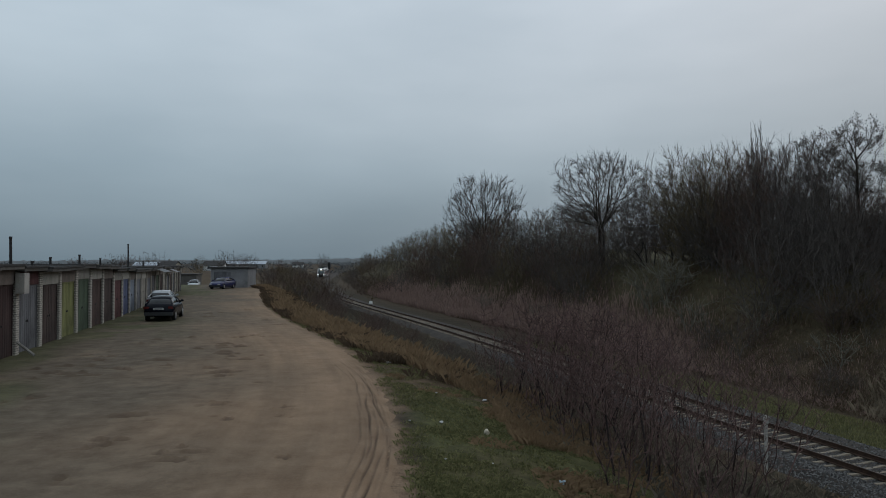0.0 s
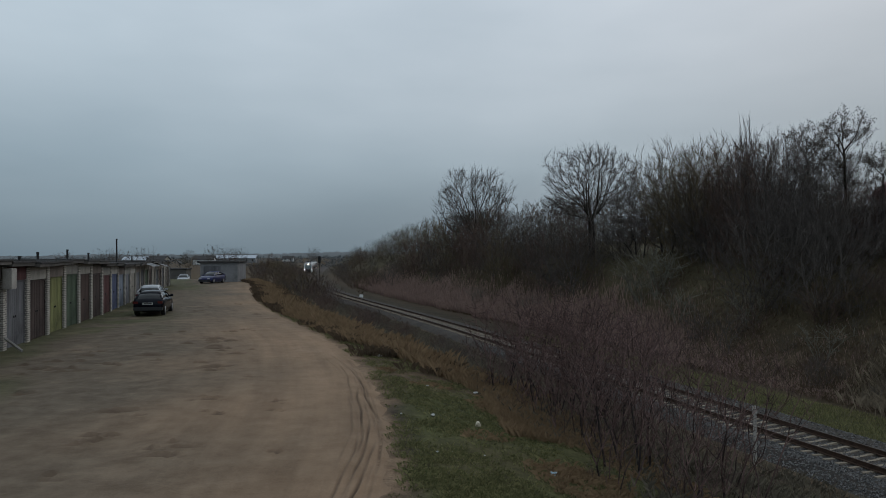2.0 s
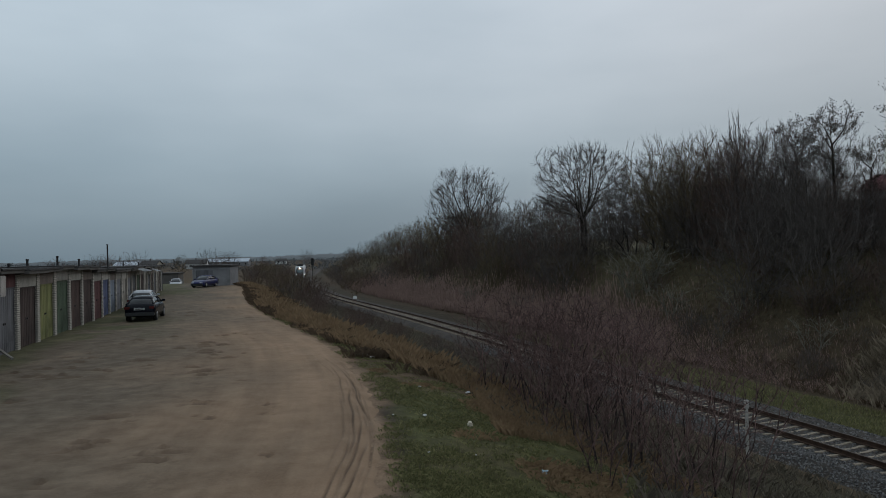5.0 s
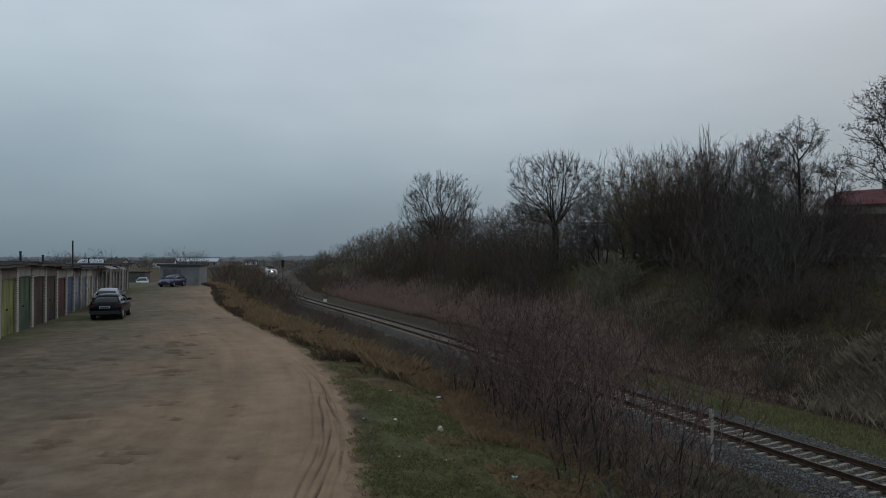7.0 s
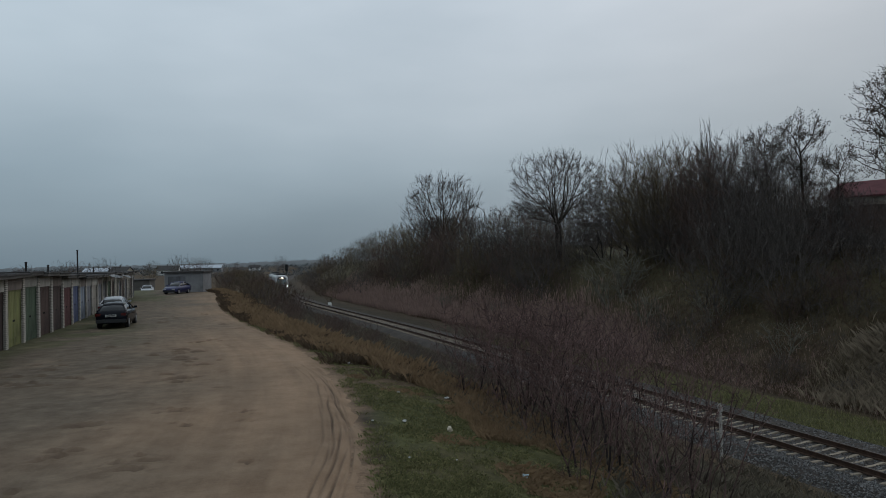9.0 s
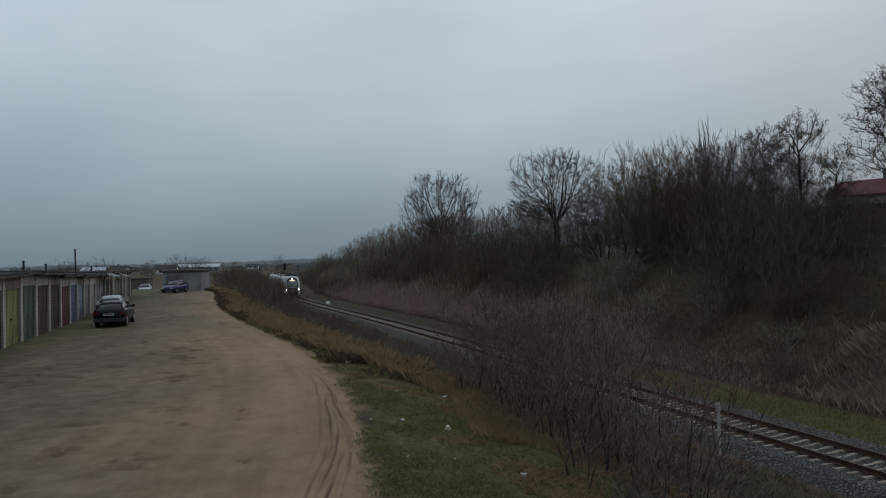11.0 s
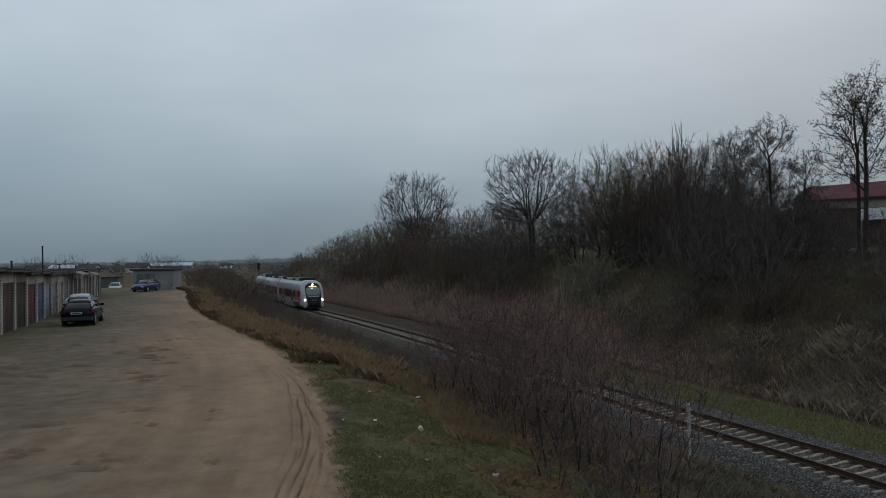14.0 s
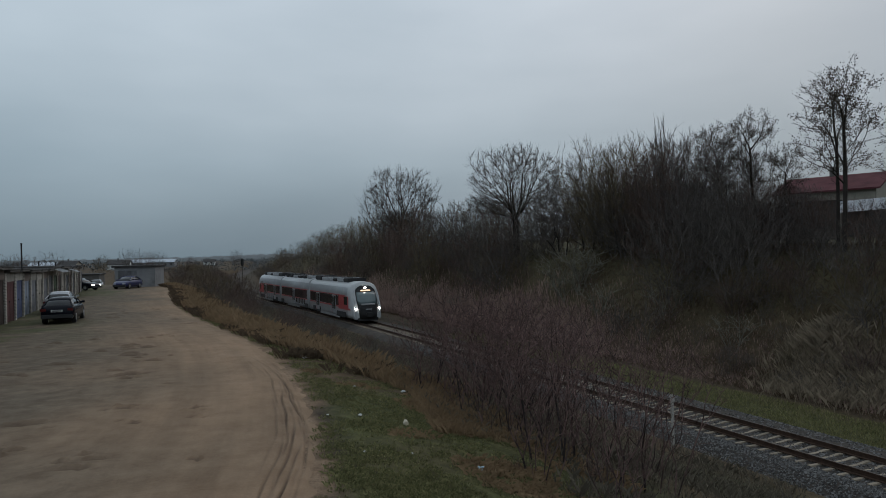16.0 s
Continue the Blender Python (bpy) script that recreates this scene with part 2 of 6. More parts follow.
SLEEPER_C = varied("sleeper_concrete", (0.240, 0.199, 0.152), 0.9, 0, 1.2, 0.2, 30, 0.3, dirt=(0.17, 0.13, 0.10), per_object=0.2)
RUST = varied("rusty_steel", (0.052, 0.030, 0.020), 0.75, 0.2, 6, 0.35, 60, 0.3)
RAILTOP = varied("worn_rail_head", (0.055, 0.042, 0.036), 0.6, 0.3, 6, 0.2, 60, 0.1)
BRICK_W = make_brick_mat("white_silicate_brick", (0.46, 0.43, 0.385), (0.13, 0.12, 0.11))
ROOFING = varied("tar_roofing", (0.050, 0.047, 0.046), 0.9, 0, 1.5, 0.3, 20, 0.3)
METAL_GREY = varied("galvanised_sheet", (0.30, 0.31, 0.32), 0.5, 0.4, 3, 0.15, 30, 0.1)
POLE = varied("dark_pipe", (0.035, 0.033, 0.033), 0.7, 0.3, 3, 0.2, 30, 0.1)
WHITE = varied("white_paint", (0.72, 0.72, 0.70), 0.6, 0, 4, 0.12, 30, 0.1)


# ---- mesh helpers ----
def link_mesh(name, bm, material, parent=None):
    me = bpy.data.meshes.new(name)
    bm.normal_update()
    bm.to_mesh(me)
    bm.free()
    me.materials.append(material)
    ob = new(name, me)
    if parent is not None:
        ob.parent = parent
    return ob


def part(name, bm, material, parent, label=""):
    ob = link_mesh(name, bm, material, parent)
    if label:
        tagged(ob, label)
    return ob


def soup(name, verts, faces, material, parent=None, smooth=False):
    me = bpy.data.meshes.new(name)
    me.from_pydata([tuple(v) for v in verts], [], faces)
    me.materials.append(material)
    if smooth:
        me.shade_smooth()
    ob = new(name, me)
    if parent is not None:
        ob.parent = parent
    return ob


def empty(name, m=None):
    ob = new(name)
    if m is not None:
        ob.matrix_basis = m
    return ob


def box(bm, x0, y0, z0, x1, y1, z1, bevel=0.0):
    g = bmesh.ops.create_cube(bm, size=1.0)
    for v in g["verts"]:
        v.co = Vector(((x0 + x1) / 2 + v.co.x * (x1 - x0), (y0 + y1) / 2 + v.co.y * (y1 - y0), (z0 + z1) / 2 + v.co.z * (z1 - z0)))
    if bevel:
        es = list({e for v in g["verts"] for e in v.link_edges})
        bmesh.ops.bevel(bm, geom=es, offset=bevel, segments=2, affect="EDGES")
    return bm


def boxed(*a, bevel=0.0):
    return box(bmesh.new(), *a, bevel=bevel)


def tube(bm, p, q, r0, r1, n=8, caps=True):
    p, q = Vector(p), Vector(q)
    m = Matrix.Translation((p + q) / 2) @ (q - p).to_track_quat("Z", "Y").to_matrix().to_4x4()
    bmesh.ops.create_cone(bm, cap_ends=caps, segments=n, radius1=r0, radius2=r1, depth=(q - p).length, matrix=m)
    return bm


def prism(pts, x0, x1):
    """A side outline of (y, z) points, given thickness from x0 to x1."""
    bm = bmesh.new()
    a, b = [bm.verts.new((x0, y, z)) for y, z in pts], [bm.verts.new((x1, y, z)) for y, z in pts]
    n = len(pts)
    bm.faces.new(a)
    bm.faces.new(b[::-1])
    for i in range(n):
        bm.faces.new((a[i], b[i], b[(i + 1) % n], a[(i + 1) % n]))
    bmesh.ops.recalc_face_normals(bm, faces=bm.faces)
    return bm


# ---- the lie of the land ----
RAIL_Z = -3.2
SLOPES = ((-300, -0.285), (40, -0.285), (85, -0.345), (105, -0.335), (120, -0.285), (275, -0.120), (2000, -0.120))
_ys = np.arange(-300.0, 1500.0, 0.5)
_sl = np.interp(_ys, [a for a, _ in SLOPES], [b for _, b in SLOPES])
_xs = np.concatenate(([0], np.cumsum((_sl[1:] + _sl[:-1]) / 2 * 0.5)))
_xs += 12.9 - np.interp(25.0, _ys, _xs)


def track_x(y):
    return np.interp(y, _ys, _xs)


def track_slope(y):
    return np.interp(y, _ys, _sl)


def road_edge(y):
    return np.interp(y, [-60, -10, 0, 9.5, 12.1, 14.2, 16.6, 19.2, 22.2, 25.4, 28.1, 32.5, 37.8, 42.3, 49.2, 63.5, 80, 92, 120], [4, 0.4, -0.2, -0.5, -0.69, -0.9, -1.24, -1.75, -2.5, -3.4, -4.45, -6.2, -8.3, -9.95, -12.4, -16.5, -21, -26, -60])


def smooth(a, b, x):
    t = np.clip((x - a) / (b - a), 0, 1)
    return t * t * (3 - 2 * t)


def lumps(x, y, s, seed=0.0):
    return (np.sin(x * 1.7 / s + seed) * np.cos(y * 1.3 / s + seed * 2) + np.sin((x + y) * 0.9 / s + 1.3 + seed) * 0.7 + np.sin((x * 0.6 - y * 1.9) / s + seed * 3) * 0.5) / 2.2


def land(x, y):
    """Height of the ground, and its dry and green cover."""
    x, y = np.asarray(x, float), np.asarray(y, float)
    u = (x - track_x(y)) * 0.955
    e = x - road_edge(y)
    bed = -4.0
    width = np.maximum(track_x(y) - road_edge(y) - 2.4, 3)
    left = np.where(e < -0.7, -0.35, -0.05 - 0.35 * smooth(0, 3, e) + (bed + 0.68) * (0.55 * smooth(2.0, width, e) + 0.45 * np.clip((e - 2.0) / (width - 2.0), 0, 1)))
    left = left + np.where(e > 0.4, 0.10 * lumps(x, y, 1.3) * smooth(0.4, 2, e) * smooth(-3.6, -6, u), 0)
    far = smooth(210, 300, y)
    right = bed + 7.2 * smooth(8.5, 21.5, u) * (1 - 0.8 * far) + 2.6 * smooth(20, 60, u) * (1 - far)
    right = right + 0.3 * lumps(x, y, 3.1, 2) * smooth(9, 14, u) + 0.06 * lumps(x, y, 0.9, 1) * smooth(4, 6, u)
    z = np.where(u < 0, left, right)
    z = np.where((u > -2.1) & (u < 3.2), bed, z)
    off = smooth(90, 140, y)
    z = np.where(u < -3.2, z * (1 - off) - 1.5 * off, z)
    dry = np.where(u < 0, smooth(-0.2, 1.0, lumps(x, y, 2.0, 4) + 0.9 * smooth(14, 22, y)), 0.45 * smooth(5.5, 8.0, u) * smooth(22, 12, u) + 0.15)
    green = np.where(u < 0, smooth(0.0, 0.6, e) * (1 - 0.6 * smooth(3, 7, e)), np.where(u < 8, smooth(2.6, 3.4, u) * 0.95 * (1 - 0.92 * smooth(34, 72, y)), 0.5 * smooth(10, 16, u)))
    dry = np.where((u > 2.8) & (u < 6), 0.12, dry)
    return z, dry, green


def sheet(name, xs_of, ys, cols, fn, material, colour=None):
    """A grid of quads: rows ys, columns cols placed by xs_of(y, col)."""
    Y = np.repeat(ys[:, None], len(cols), 1)
    X = xs_of(Y, cols[None, :])
    Z, C = fn(X, Y)
    v = np.stack([X, Y, Z], -1).reshape(-1, 3)
    n = len(cols)
    i = (np.arange(len(ys) - 1)[:, None] * n + np.arange(n - 1)[None, :]).ravel()
    f = np.stack([i, i + 1, i + n + 1, i + n], -1)
    me = bpy.data.meshes.new(name)
    me.from_pydata(v.tolist(), [], f.tolist())
    me.materials.append(material)
    ca = me.color_attributes.new("cover", "FLOAT_COLOR", "POINT")
    ca.data.foreach_set("color", C.reshape(-1, 4).astype(np.float32).ravel())
    la = me.attributes.new("lane", "FLOAT_VECTOR", "POINT")
    la.data.foreach_set("vector", np.stack([np.broadcast_to(cols[None, :], Y.shape), Y, 0 * Y], -1).astype(np.float32).ravel())
    me.shade_smooth()
    return new(name, me)


def rgba(r, g, b):
    return np.stack([r, g, b, np.ones_like(r)], -1)


def build_ground():
    ys = np.concatenate([np.arange(-200, -10, 10.0), np.arange(-10, 6, 1.0), np.arange(6, 45, 0.30), np.arange(45, 130, 0.8), np.arange(130, 320, 4.0), np.array([330, 350, 380, 420, 480, 560, 700, 900, 1300, 2000, 3500])])
    cols = np.concatenate([np.array([-3500, -1500, -700, -400, -250, -160, -110, -80, -60, -48, -40, -34, -30]), np.arange(-27, -4, 0.30), np.arange(-4, 10, 0.4), np.arange(10, 40, 0.7), np.array([42, 46, 52, 60, 72, 90, 120, 170, 260, 420, 700, 1500, 3500])])

    def fn(X, Y):
        z, d, g = land(X, Y)
        e = X - road_edge(Y)
        return z, rgba(d, g, smooth(0.22, -0.06, e + 0.22 * lumps(X, Y, 0.35, 3) + 0.10 * lumps(X, Y, 0.11, 5)) * smooth(100, 92, Y))
    ob = sheet("ground", lambda Y, c: track_x(np.clip(Y, -60, 400)) + c, ys, cols, fn, GROUND)
    tagged(ob, "uneven verge and embankment of soil, green and dry grass", "ground", kind="structure")


def rut_way(y, c):
    """Each wheel's own small swings."""
    return 0.06 * np.sin(y * 0.9) + 0.12 * np.sin(y * 0.31) + 0.035 * np.sin(y * 0.55 + c * 17) + 0.012 * np.sin(y * 2.7 + c * 31)


def rut_depth(y, c):
    return np.clip(0.62 + 0.45 * np.sin(y * 0.8 + c * 23) + 0.25 * np.sin(y * 3.1 + c * 41), 0.05, 1.2)


def road_z(X, Y):
    e = X - road_edge(Y)
    z = 0.02 + 0.018 * lumps(X, Y, 1.9) + 0.006 * lumps(X, Y, 0.4, 3) - 0.11 * smooth(-0.75, 0.2, e) + 0.02 * lumps(X, Y, 0.23, 9) * smooth(-0.9, -0.3, e)
    # twin wheel ruts along the grassy edge
    for c, amp in RUTS:
        wob = rut_way(Y, c)
        amp = amp * rut_depth(Y, c)
        z = z - 0.04 * amp * np.exp(-((e - c + wob) / 0.020) ** 2) * smooth(25, 16, Y)
        z = z + 0.014 * amp * np.exp(-((e - c - 0.045 + wob) / 0.022) ** 2) * smooth(25, 16, Y)
    return z


CLOD_SPOTS = ((-7.4, 24.6, 20, 0.5), (-7.9, 26.4, 16, 0.4), (-7.0, 22.2, 22, 0.35), (-8.4, 28.2, 16, 0.45), (-6.7, 20.6, 16, 0.4), (-9.1, 22.2, 12, 0.3), (-6.6, 15.2, 7, 0.2), (-5.9, 12.2, 12, 0.3), (-4.4, 11.5, 8, 0.2), (-5.0, 15.5, 9, 0.25), (-9.6, 16.3, 14, 0.12), (-11.2, 21.1, 24, 0.55), (-10.4, 19.4, 18, 0.5), (-10.9, 22.2, 14, 0.5), (-14.2, 41.0, 14, 0.7), (-13.0, 45.0, 16, 0.9), (-11.0, 29.0, 12, 0.5), (-9.6, 36.0, 14, 0.8))


def make_scars():
    """Torn crests that wheels have left across the lane: place, length, breadth and turn of each."""
    g = np.random.RandomState(31)
    out = []
    for cx, cy, n, spread in CLOD_SPOTS:
        for _ in range(max(2, n // 5)):
            out.append((cx + g.normal(0, spread * 0.9), cy + g.normal(0, spread * 2.2), g.uniform(0.16, 0.50), g.uniform(0.05, 0.15) * (0.4 + cy / 30), g.normal(0.12, 0.25), g.uniform(0.75, 1.0)))
    for _ in range(60):
        y = 10 + 60 * g.rand() ** 1.3
        out.append((float(road_edge(y)) - g.uniform(1.5, 11), y, g.uniform(0.08, 0.30), g.uniform(0.03, 0.09) * (0.4 + y / 30), g.normal(0.1, 0.4), g.uniform(0.5, 0.85)))
    return out


SCARS = make_scars()


def scarred(X, Y):
    """How deep the torn crests are, and the loose lips beside them."""
    pit, lip = np.zeros_like(X), np.zeros_like(X)
    for x, y, a, b, turn, k in SCARS:
        rows = np.nonzero((Y[:, 0] > y - 1.2) & (Y[:, 0] < y + 1.2))[0]
        if not len(rows):
            continue
        r = slice(rows[0], rows[-1] + 1)
        dx, dy = X[r] - x, Y[r] - y
        p, q = dx * math.cos(turn) + dy * math.sin(turn), dy * math.cos(turn) - dx * math.sin(turn) + 0.5 * dx * dx / max(a, 0.1) * 0.4
        ragged = 1 + 0.75 * lumps(X[r], Y[r], 0.11, x) + 0.5 * lumps(X[r], Y[r] * 0.5, 0.05, y)
        pit[r] = np.maximum(pit[r], k * ragged * np.exp(-(p / a) ** 2 - (q / b) ** 2))
        lip[r] = np.maximum(lip[r], k * ragged * np.exp(-(p / a) ** 2 - ((q - 1.5 * b) / (b * 0.8)) ** 2))
    return smooth(0.18, 0.55, pit), smooth(0.2, 0.7, lip)


RUTS = ((-0.36, 0.8), (-0.44, 0.7), (-0.52, 1.0), (-0.61, 0.8), (-0.70, 0.9), (-0.83, 0.6), (-0.95, 0.4))


def build_road():
    ys = np.concatenate([np.arange(-60, 4, 4.0), np.arange(4, 8, 0.4), np.arange(8, 32, 0.10), np.arange(32, 50, 0.2), np.arange(50, 96, 0.5)])
    cols = np.concatenate([np.arange(-48, -24, 2.0), np.arange(-24, -14, 0.5), np.arange(-14, -2, 0.075), np.arange(-2, -1.3, 0.08), np.arange(-1.3, -0.25, 0.016), np.arange(-0.25, 0.21, 0.05)])

    def fn(X, Y):
        z = road_z(X, Y)
        wall = X - wall_line(Y)
        wob = lumps(X, Y, 2.2, 5)
        grey = smooth(11.5, 3.5, wall + 2.2 * wob) * 0.95
        moss = np.maximum(smooth(0.0, 0.6, lumps(X, Y * 0.6, 1.5, 8)) * smooth(6.0, 1.5, wall), smooth(1.6, 0.3, wall + 0.5 * wob)) * 0.85
        for mx, my, ma, mb in ((-15.0, 30.0, 1.1, 1.8), (-15.2, 34.0, 1.5, 1.3), (-25.5, 69.0, 2.2, 8.0), (-17.2, 39.0, 1.2, 5.0)):
            moss = np.maximum(moss, 0.95 * smooth(0.25, 0.7, np.exp(-((X - mx) / ma) ** 2 - ((Y - my) / mb) ** 2) * (1 + 0.5 * lumps(X, Y, 0.5, 6))))
        pits_and_shade = smooth(0.80, 1.0, lumps(X * 0.8, Y * 1.6, 0.9, 11)) * smooth(-2, -4, X - road_edge(Y)) * 0.7
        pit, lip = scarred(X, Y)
        z = z - 0.03 * pits_and_shade - 0.06 * pit + 0.05 * lip
        # colour mask: shade of the pits and torn crests is painted along with soil
        pits_and_shade = np.maximum(pits_and_shade * 0.6, 0.9 * pit)
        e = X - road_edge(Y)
        # the ruts' shade and dark soil, painted as thin lines
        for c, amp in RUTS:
            pits_and_shade = np.maximum(pits_and_shade, 0.85 * amp * rut_depth(Y, c) * np.exp(-((e - c + rut_way(Y, c)) / 0.022) ** 2) * smooth(25, 16, Y))
        return z, rgba(grey, moss, pits_and_shade)
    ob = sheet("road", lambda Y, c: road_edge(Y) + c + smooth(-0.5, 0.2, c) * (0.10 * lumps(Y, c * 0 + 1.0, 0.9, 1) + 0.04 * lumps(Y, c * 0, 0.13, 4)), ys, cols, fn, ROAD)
    tagged(ob, "rutted sandy dirt road, greyer and mossy beside the garages", "road", kind="structure")


def wall_line(y):
    """The garages' front."""
    return np.interp(y, [-60, 23.9, 39.4, 84, 140], [5.4, -14.7, -18.5, -31.0, -46.0])


# ---- railway ----
def build_track():
    ys = np.arange(-30.0, 420.0, 2.0)
    prof = [(-2.75, -4.02), (-2.45, -3.80), (-1.75, -3.45), (-1.3, -3.42), (0.0, -3.432), (1.3, -3.42), (2.3, -3.45), (3.1, -3.66), (3.6, -4.05)]
    cols = np.array([p[0] for p in prof])

    def fn(X, Y):
        return np.broadcast_to(np.array([p[1] for p in prof])[None, :], X.shape), rgba(np.zeros_like(X), np.zeros_like(X), np.zeros_like(X))
    bed = sheet("track_bed", lambda Y, c: track_x(Y) + c / 0.955, ys, cols, fn, BALLAST)
    tagged(bed, "grey crushed-stone ballast bed", "ballast", kind="structure")
    # loose stones, thickest where the camera stands nearest
    rng = random.Random(5)
    oct_v = [(1, 0, -0.3), (-1, 0, -0.3), (0, 1, -0.3), (0, -1, -0.3), (0.2, -0.1, 1)]
    oct_f = [(0, 2, 4), (2, 1, 4), (1, 3, 4), (3, 0, 4)]
    V, F = [], []
    for _ in range(38000):
        y = 10 + 40 * rng.random() ** 1.8
        u = rng.uniform(-2.7, 3.2) if rng.random() < 0.6 else rng.uniform(-2.6, -1.2)
        z = np.interp(u, [p[0] for p in prof], [p[1] for p in prof])
        r = rng.uniform(0.020, 0.044)
        x = float(track_x(y)) + u / 0.955
        a = rng.uniform(0, 6.28)
        k = len(V)
        sx, sy, sz = r * rng.uniform(0.8, 1.4), r * rng.uniform(0.8, 1.4), r * rng.uniform(0.6, 1.0)
        for vx, vy, vz in oct_v:
            V.append((x + (vx * math.cos(a) - vy * math.sin(a)) * sx, y + (vx * math.sin(a) + vy * math.cos(a)) * sy, z + vz * sz + 0.01))
        F += [tuple(k + i for i in f) for f in oct_f]
    st = soup("ballast_stones", V, F, STONE)
    tagged(st, "loose grey crushed stones of the track ballast", "ballast", kind="stuff")
    # rails
    prf = [(-0.07, -0.18), (-0.07, -0.165), (-0.012, -0.14), (-0.012, -0.04), (-0.036, -0.03), (-0.036, 0.0), (0.036, 0.0), (0.036, -0.03), (0.012, -0.04), (0.012, -0.14), (0.07, -0.165), (0.07, -0.18)]
    for side in (-0.797, 0.797):
        V, F = [], []
        yy = np.concatenate([np.arange(-30, 130, 1.0), np.arange(130, 420, 4.0)])
        for y in yy:
            x, s = float(track_x(y)), float(track_slope(y))
            n = math.hypot(1, s)
            for px, pz in prf:
                V.append((x + (side + px) / n, y - (side + px) * s / n, RAIL_Z + pz))
        m = len(prf)
        for i in range(len(yy) - 1):
            for j in range(m):
                F.append((i * m + j, i * m + (j + 1) % m, (i + 1) * m + (j + 1) % m, (i + 1) * m + j))
        r = soup("rail", V, F, RUST)
        r.data.materials.append(RAILTOP)
        for p in r.data.polygons:
            if p.index % m == 5:
                p.material_index = 1
        tagged(r, "rusty brown steel rail with a worn head", "rail", "rails of the track")
    # concrete sleepers with sunken middles
    bm = bmesh.new()
    xs = [(-1.26, 0.0), (-0.55, 0.0), (-0.25, -0.04), (0.25, -0.04), (0.55, 0.0), (1.26, 0.0)]
    rows = []
    for x, dz in xs:
        rows.append([bm.verts.new(c) for c in ((x, -0.095, -0.2), (x, -0.058, dz), (x, 0.058, dz), (x, 0.095, -0.2))])
    for a, b in zip(rows, rows[1:]):
        for i in range(3):
            bm.faces.new((a[i], a[i + 1], b[i + 1], b[i]))
    bm.faces.new(rows[0][::-1])
    bm.faces.new(rows[-1])
    bmesh.ops.recalc_face_normals(bm, faces=bm.faces)
    first = link_mesh("sleeper", bm, SLEEPER_C)
    tagged(first, "pale worn concrete railway sleeper in ballast", "sleeper", "sleepers of the track")
    rng = random.Random(8)
    y, k = 8.0, 0
    while y < 125:
        s = float(track_slope(y))
        m = pose(float(track_x(y)), y, RAIL_Z - 0.178 + rng.uniform(-0.010, 0.002))
        m = Matrix.Translation(m.translation) @ Matrix.Rotation(math.atan(-s) + rng.uniform(-0.012, 0.012), 4, "Z")
        if k == 0:
            first.matrix_basis = m
        else:
            copy_thing(first, m)
        k += 1
        y += 0.47 * 0.957


BALLAST = varied("ballast_gravel", (0.040, 0.033, 0.028), 0.95, 0, 1.0, 0.4, 16, 0.9)


# ---- plants ----
def branch_out(pts, trunk, bend):
    """Joins spots of a crown to the stems: each spot hangs on the place that keeps wood and sap's way short."""
    pos = [np.array(p, float) for p, _, _ in trunk]
    up = [q for _, q, _ in trunk]
    way = [w for _, _, w in trunk]
    cost, host = np.full(len(pts), 1e9), np.zeros(len(pts), int)
    free = np.ones(len(pts), bool)

    def offer(k):
        c = np.linalg.norm(pts - pos[k], axis=1) + bend * way[k]
        better = c < cost
        cost[better], host[better] = c[better], k
    for k in range(len(pos)):
        offer(k)
    for _ in range(len(pts)):
        i = int(np.argmin(np.where(free, cost, 1e9)))
        free[i] = False
        pos.append(pts[i])
        up.append(int(host[i]))
        way.append(way[host[i]] + float(np.linalg.norm(pts[i] - pos[host[i]])))
        offer(len(pos) - 1)
    return np.array(pos), np.array(up)


def rods(p, q, r0, r1, n):
    """Tapered rods from p to q as vertices and faces; r1 None ends each in a point."""
    d = q - p
    d = d / np.maximum(np.linalg.norm(d, axis=1, keepdims=True), 1e-6)
    ref = np.where(np.abs(d[:, 2:3]) > 0.9, np.array([[1.0, 0, 0]]), np.array([[0, 0, 1.0]]))
    a = np.cross(d, ref)
    a /= np.maximum(np.linalg.norm(a, axis=1, keepdims=True), 1e-6)
    b = np.cross(d, a)
    w = 6.28319 * np.arange(n) / n
    off = a[:, None, :] * np.cos(w)[None, :, None] + b[:, None, :] * np.sin(w)[None, :, None]
    low = p[:, None, :] + off * r0[:, None, None]
    m = len(p)
    k = np.arange(n)
    if r1 is None:
        V = np.concatenate([low, q[:, None, :]], 1).reshape(-1, 3)
        F = (np.arange(m)[:, None, None] * (n + 1) + np.stack([k, (k + 1) % n, np.full(n, n)], -1)[None]).reshape(-1, 3)
    else:
        V = np.concatenate([low, q[:, None, :] + off * r1[:, None, None]], 1).reshape(-1, 3)
        F = (np.arange(m)[:, None, None] * 2 * n + np.stack([k, (k + 1) % n, n + (k + 1) % n, n + k], -1)[None]).reshape(-1, 4)
    return V.tolist(), F.tolist()


def dome(g, n, centre, radii, hollow=0.45):
    """Spots in an egg-shaped crown, thicker towards its skin."""
    d = g.normal(0, 1, (n, 3))
    d /= np.linalg.norm(d, axis=1, keepdims=True)
    lump = 1 + 0.10 * np.sin(d[:, 0] * 5 + d[:, 2] * 3 + g.rand() * 6) + 0.08 * np.sin(d[:, 1] * 7 + g.rand() * 6)
    return np.array(centre) + d * (hollow + (1 - hollow) * g.rand(n, 1) ** 0.6) * lump[:, None] * np.array(radii)


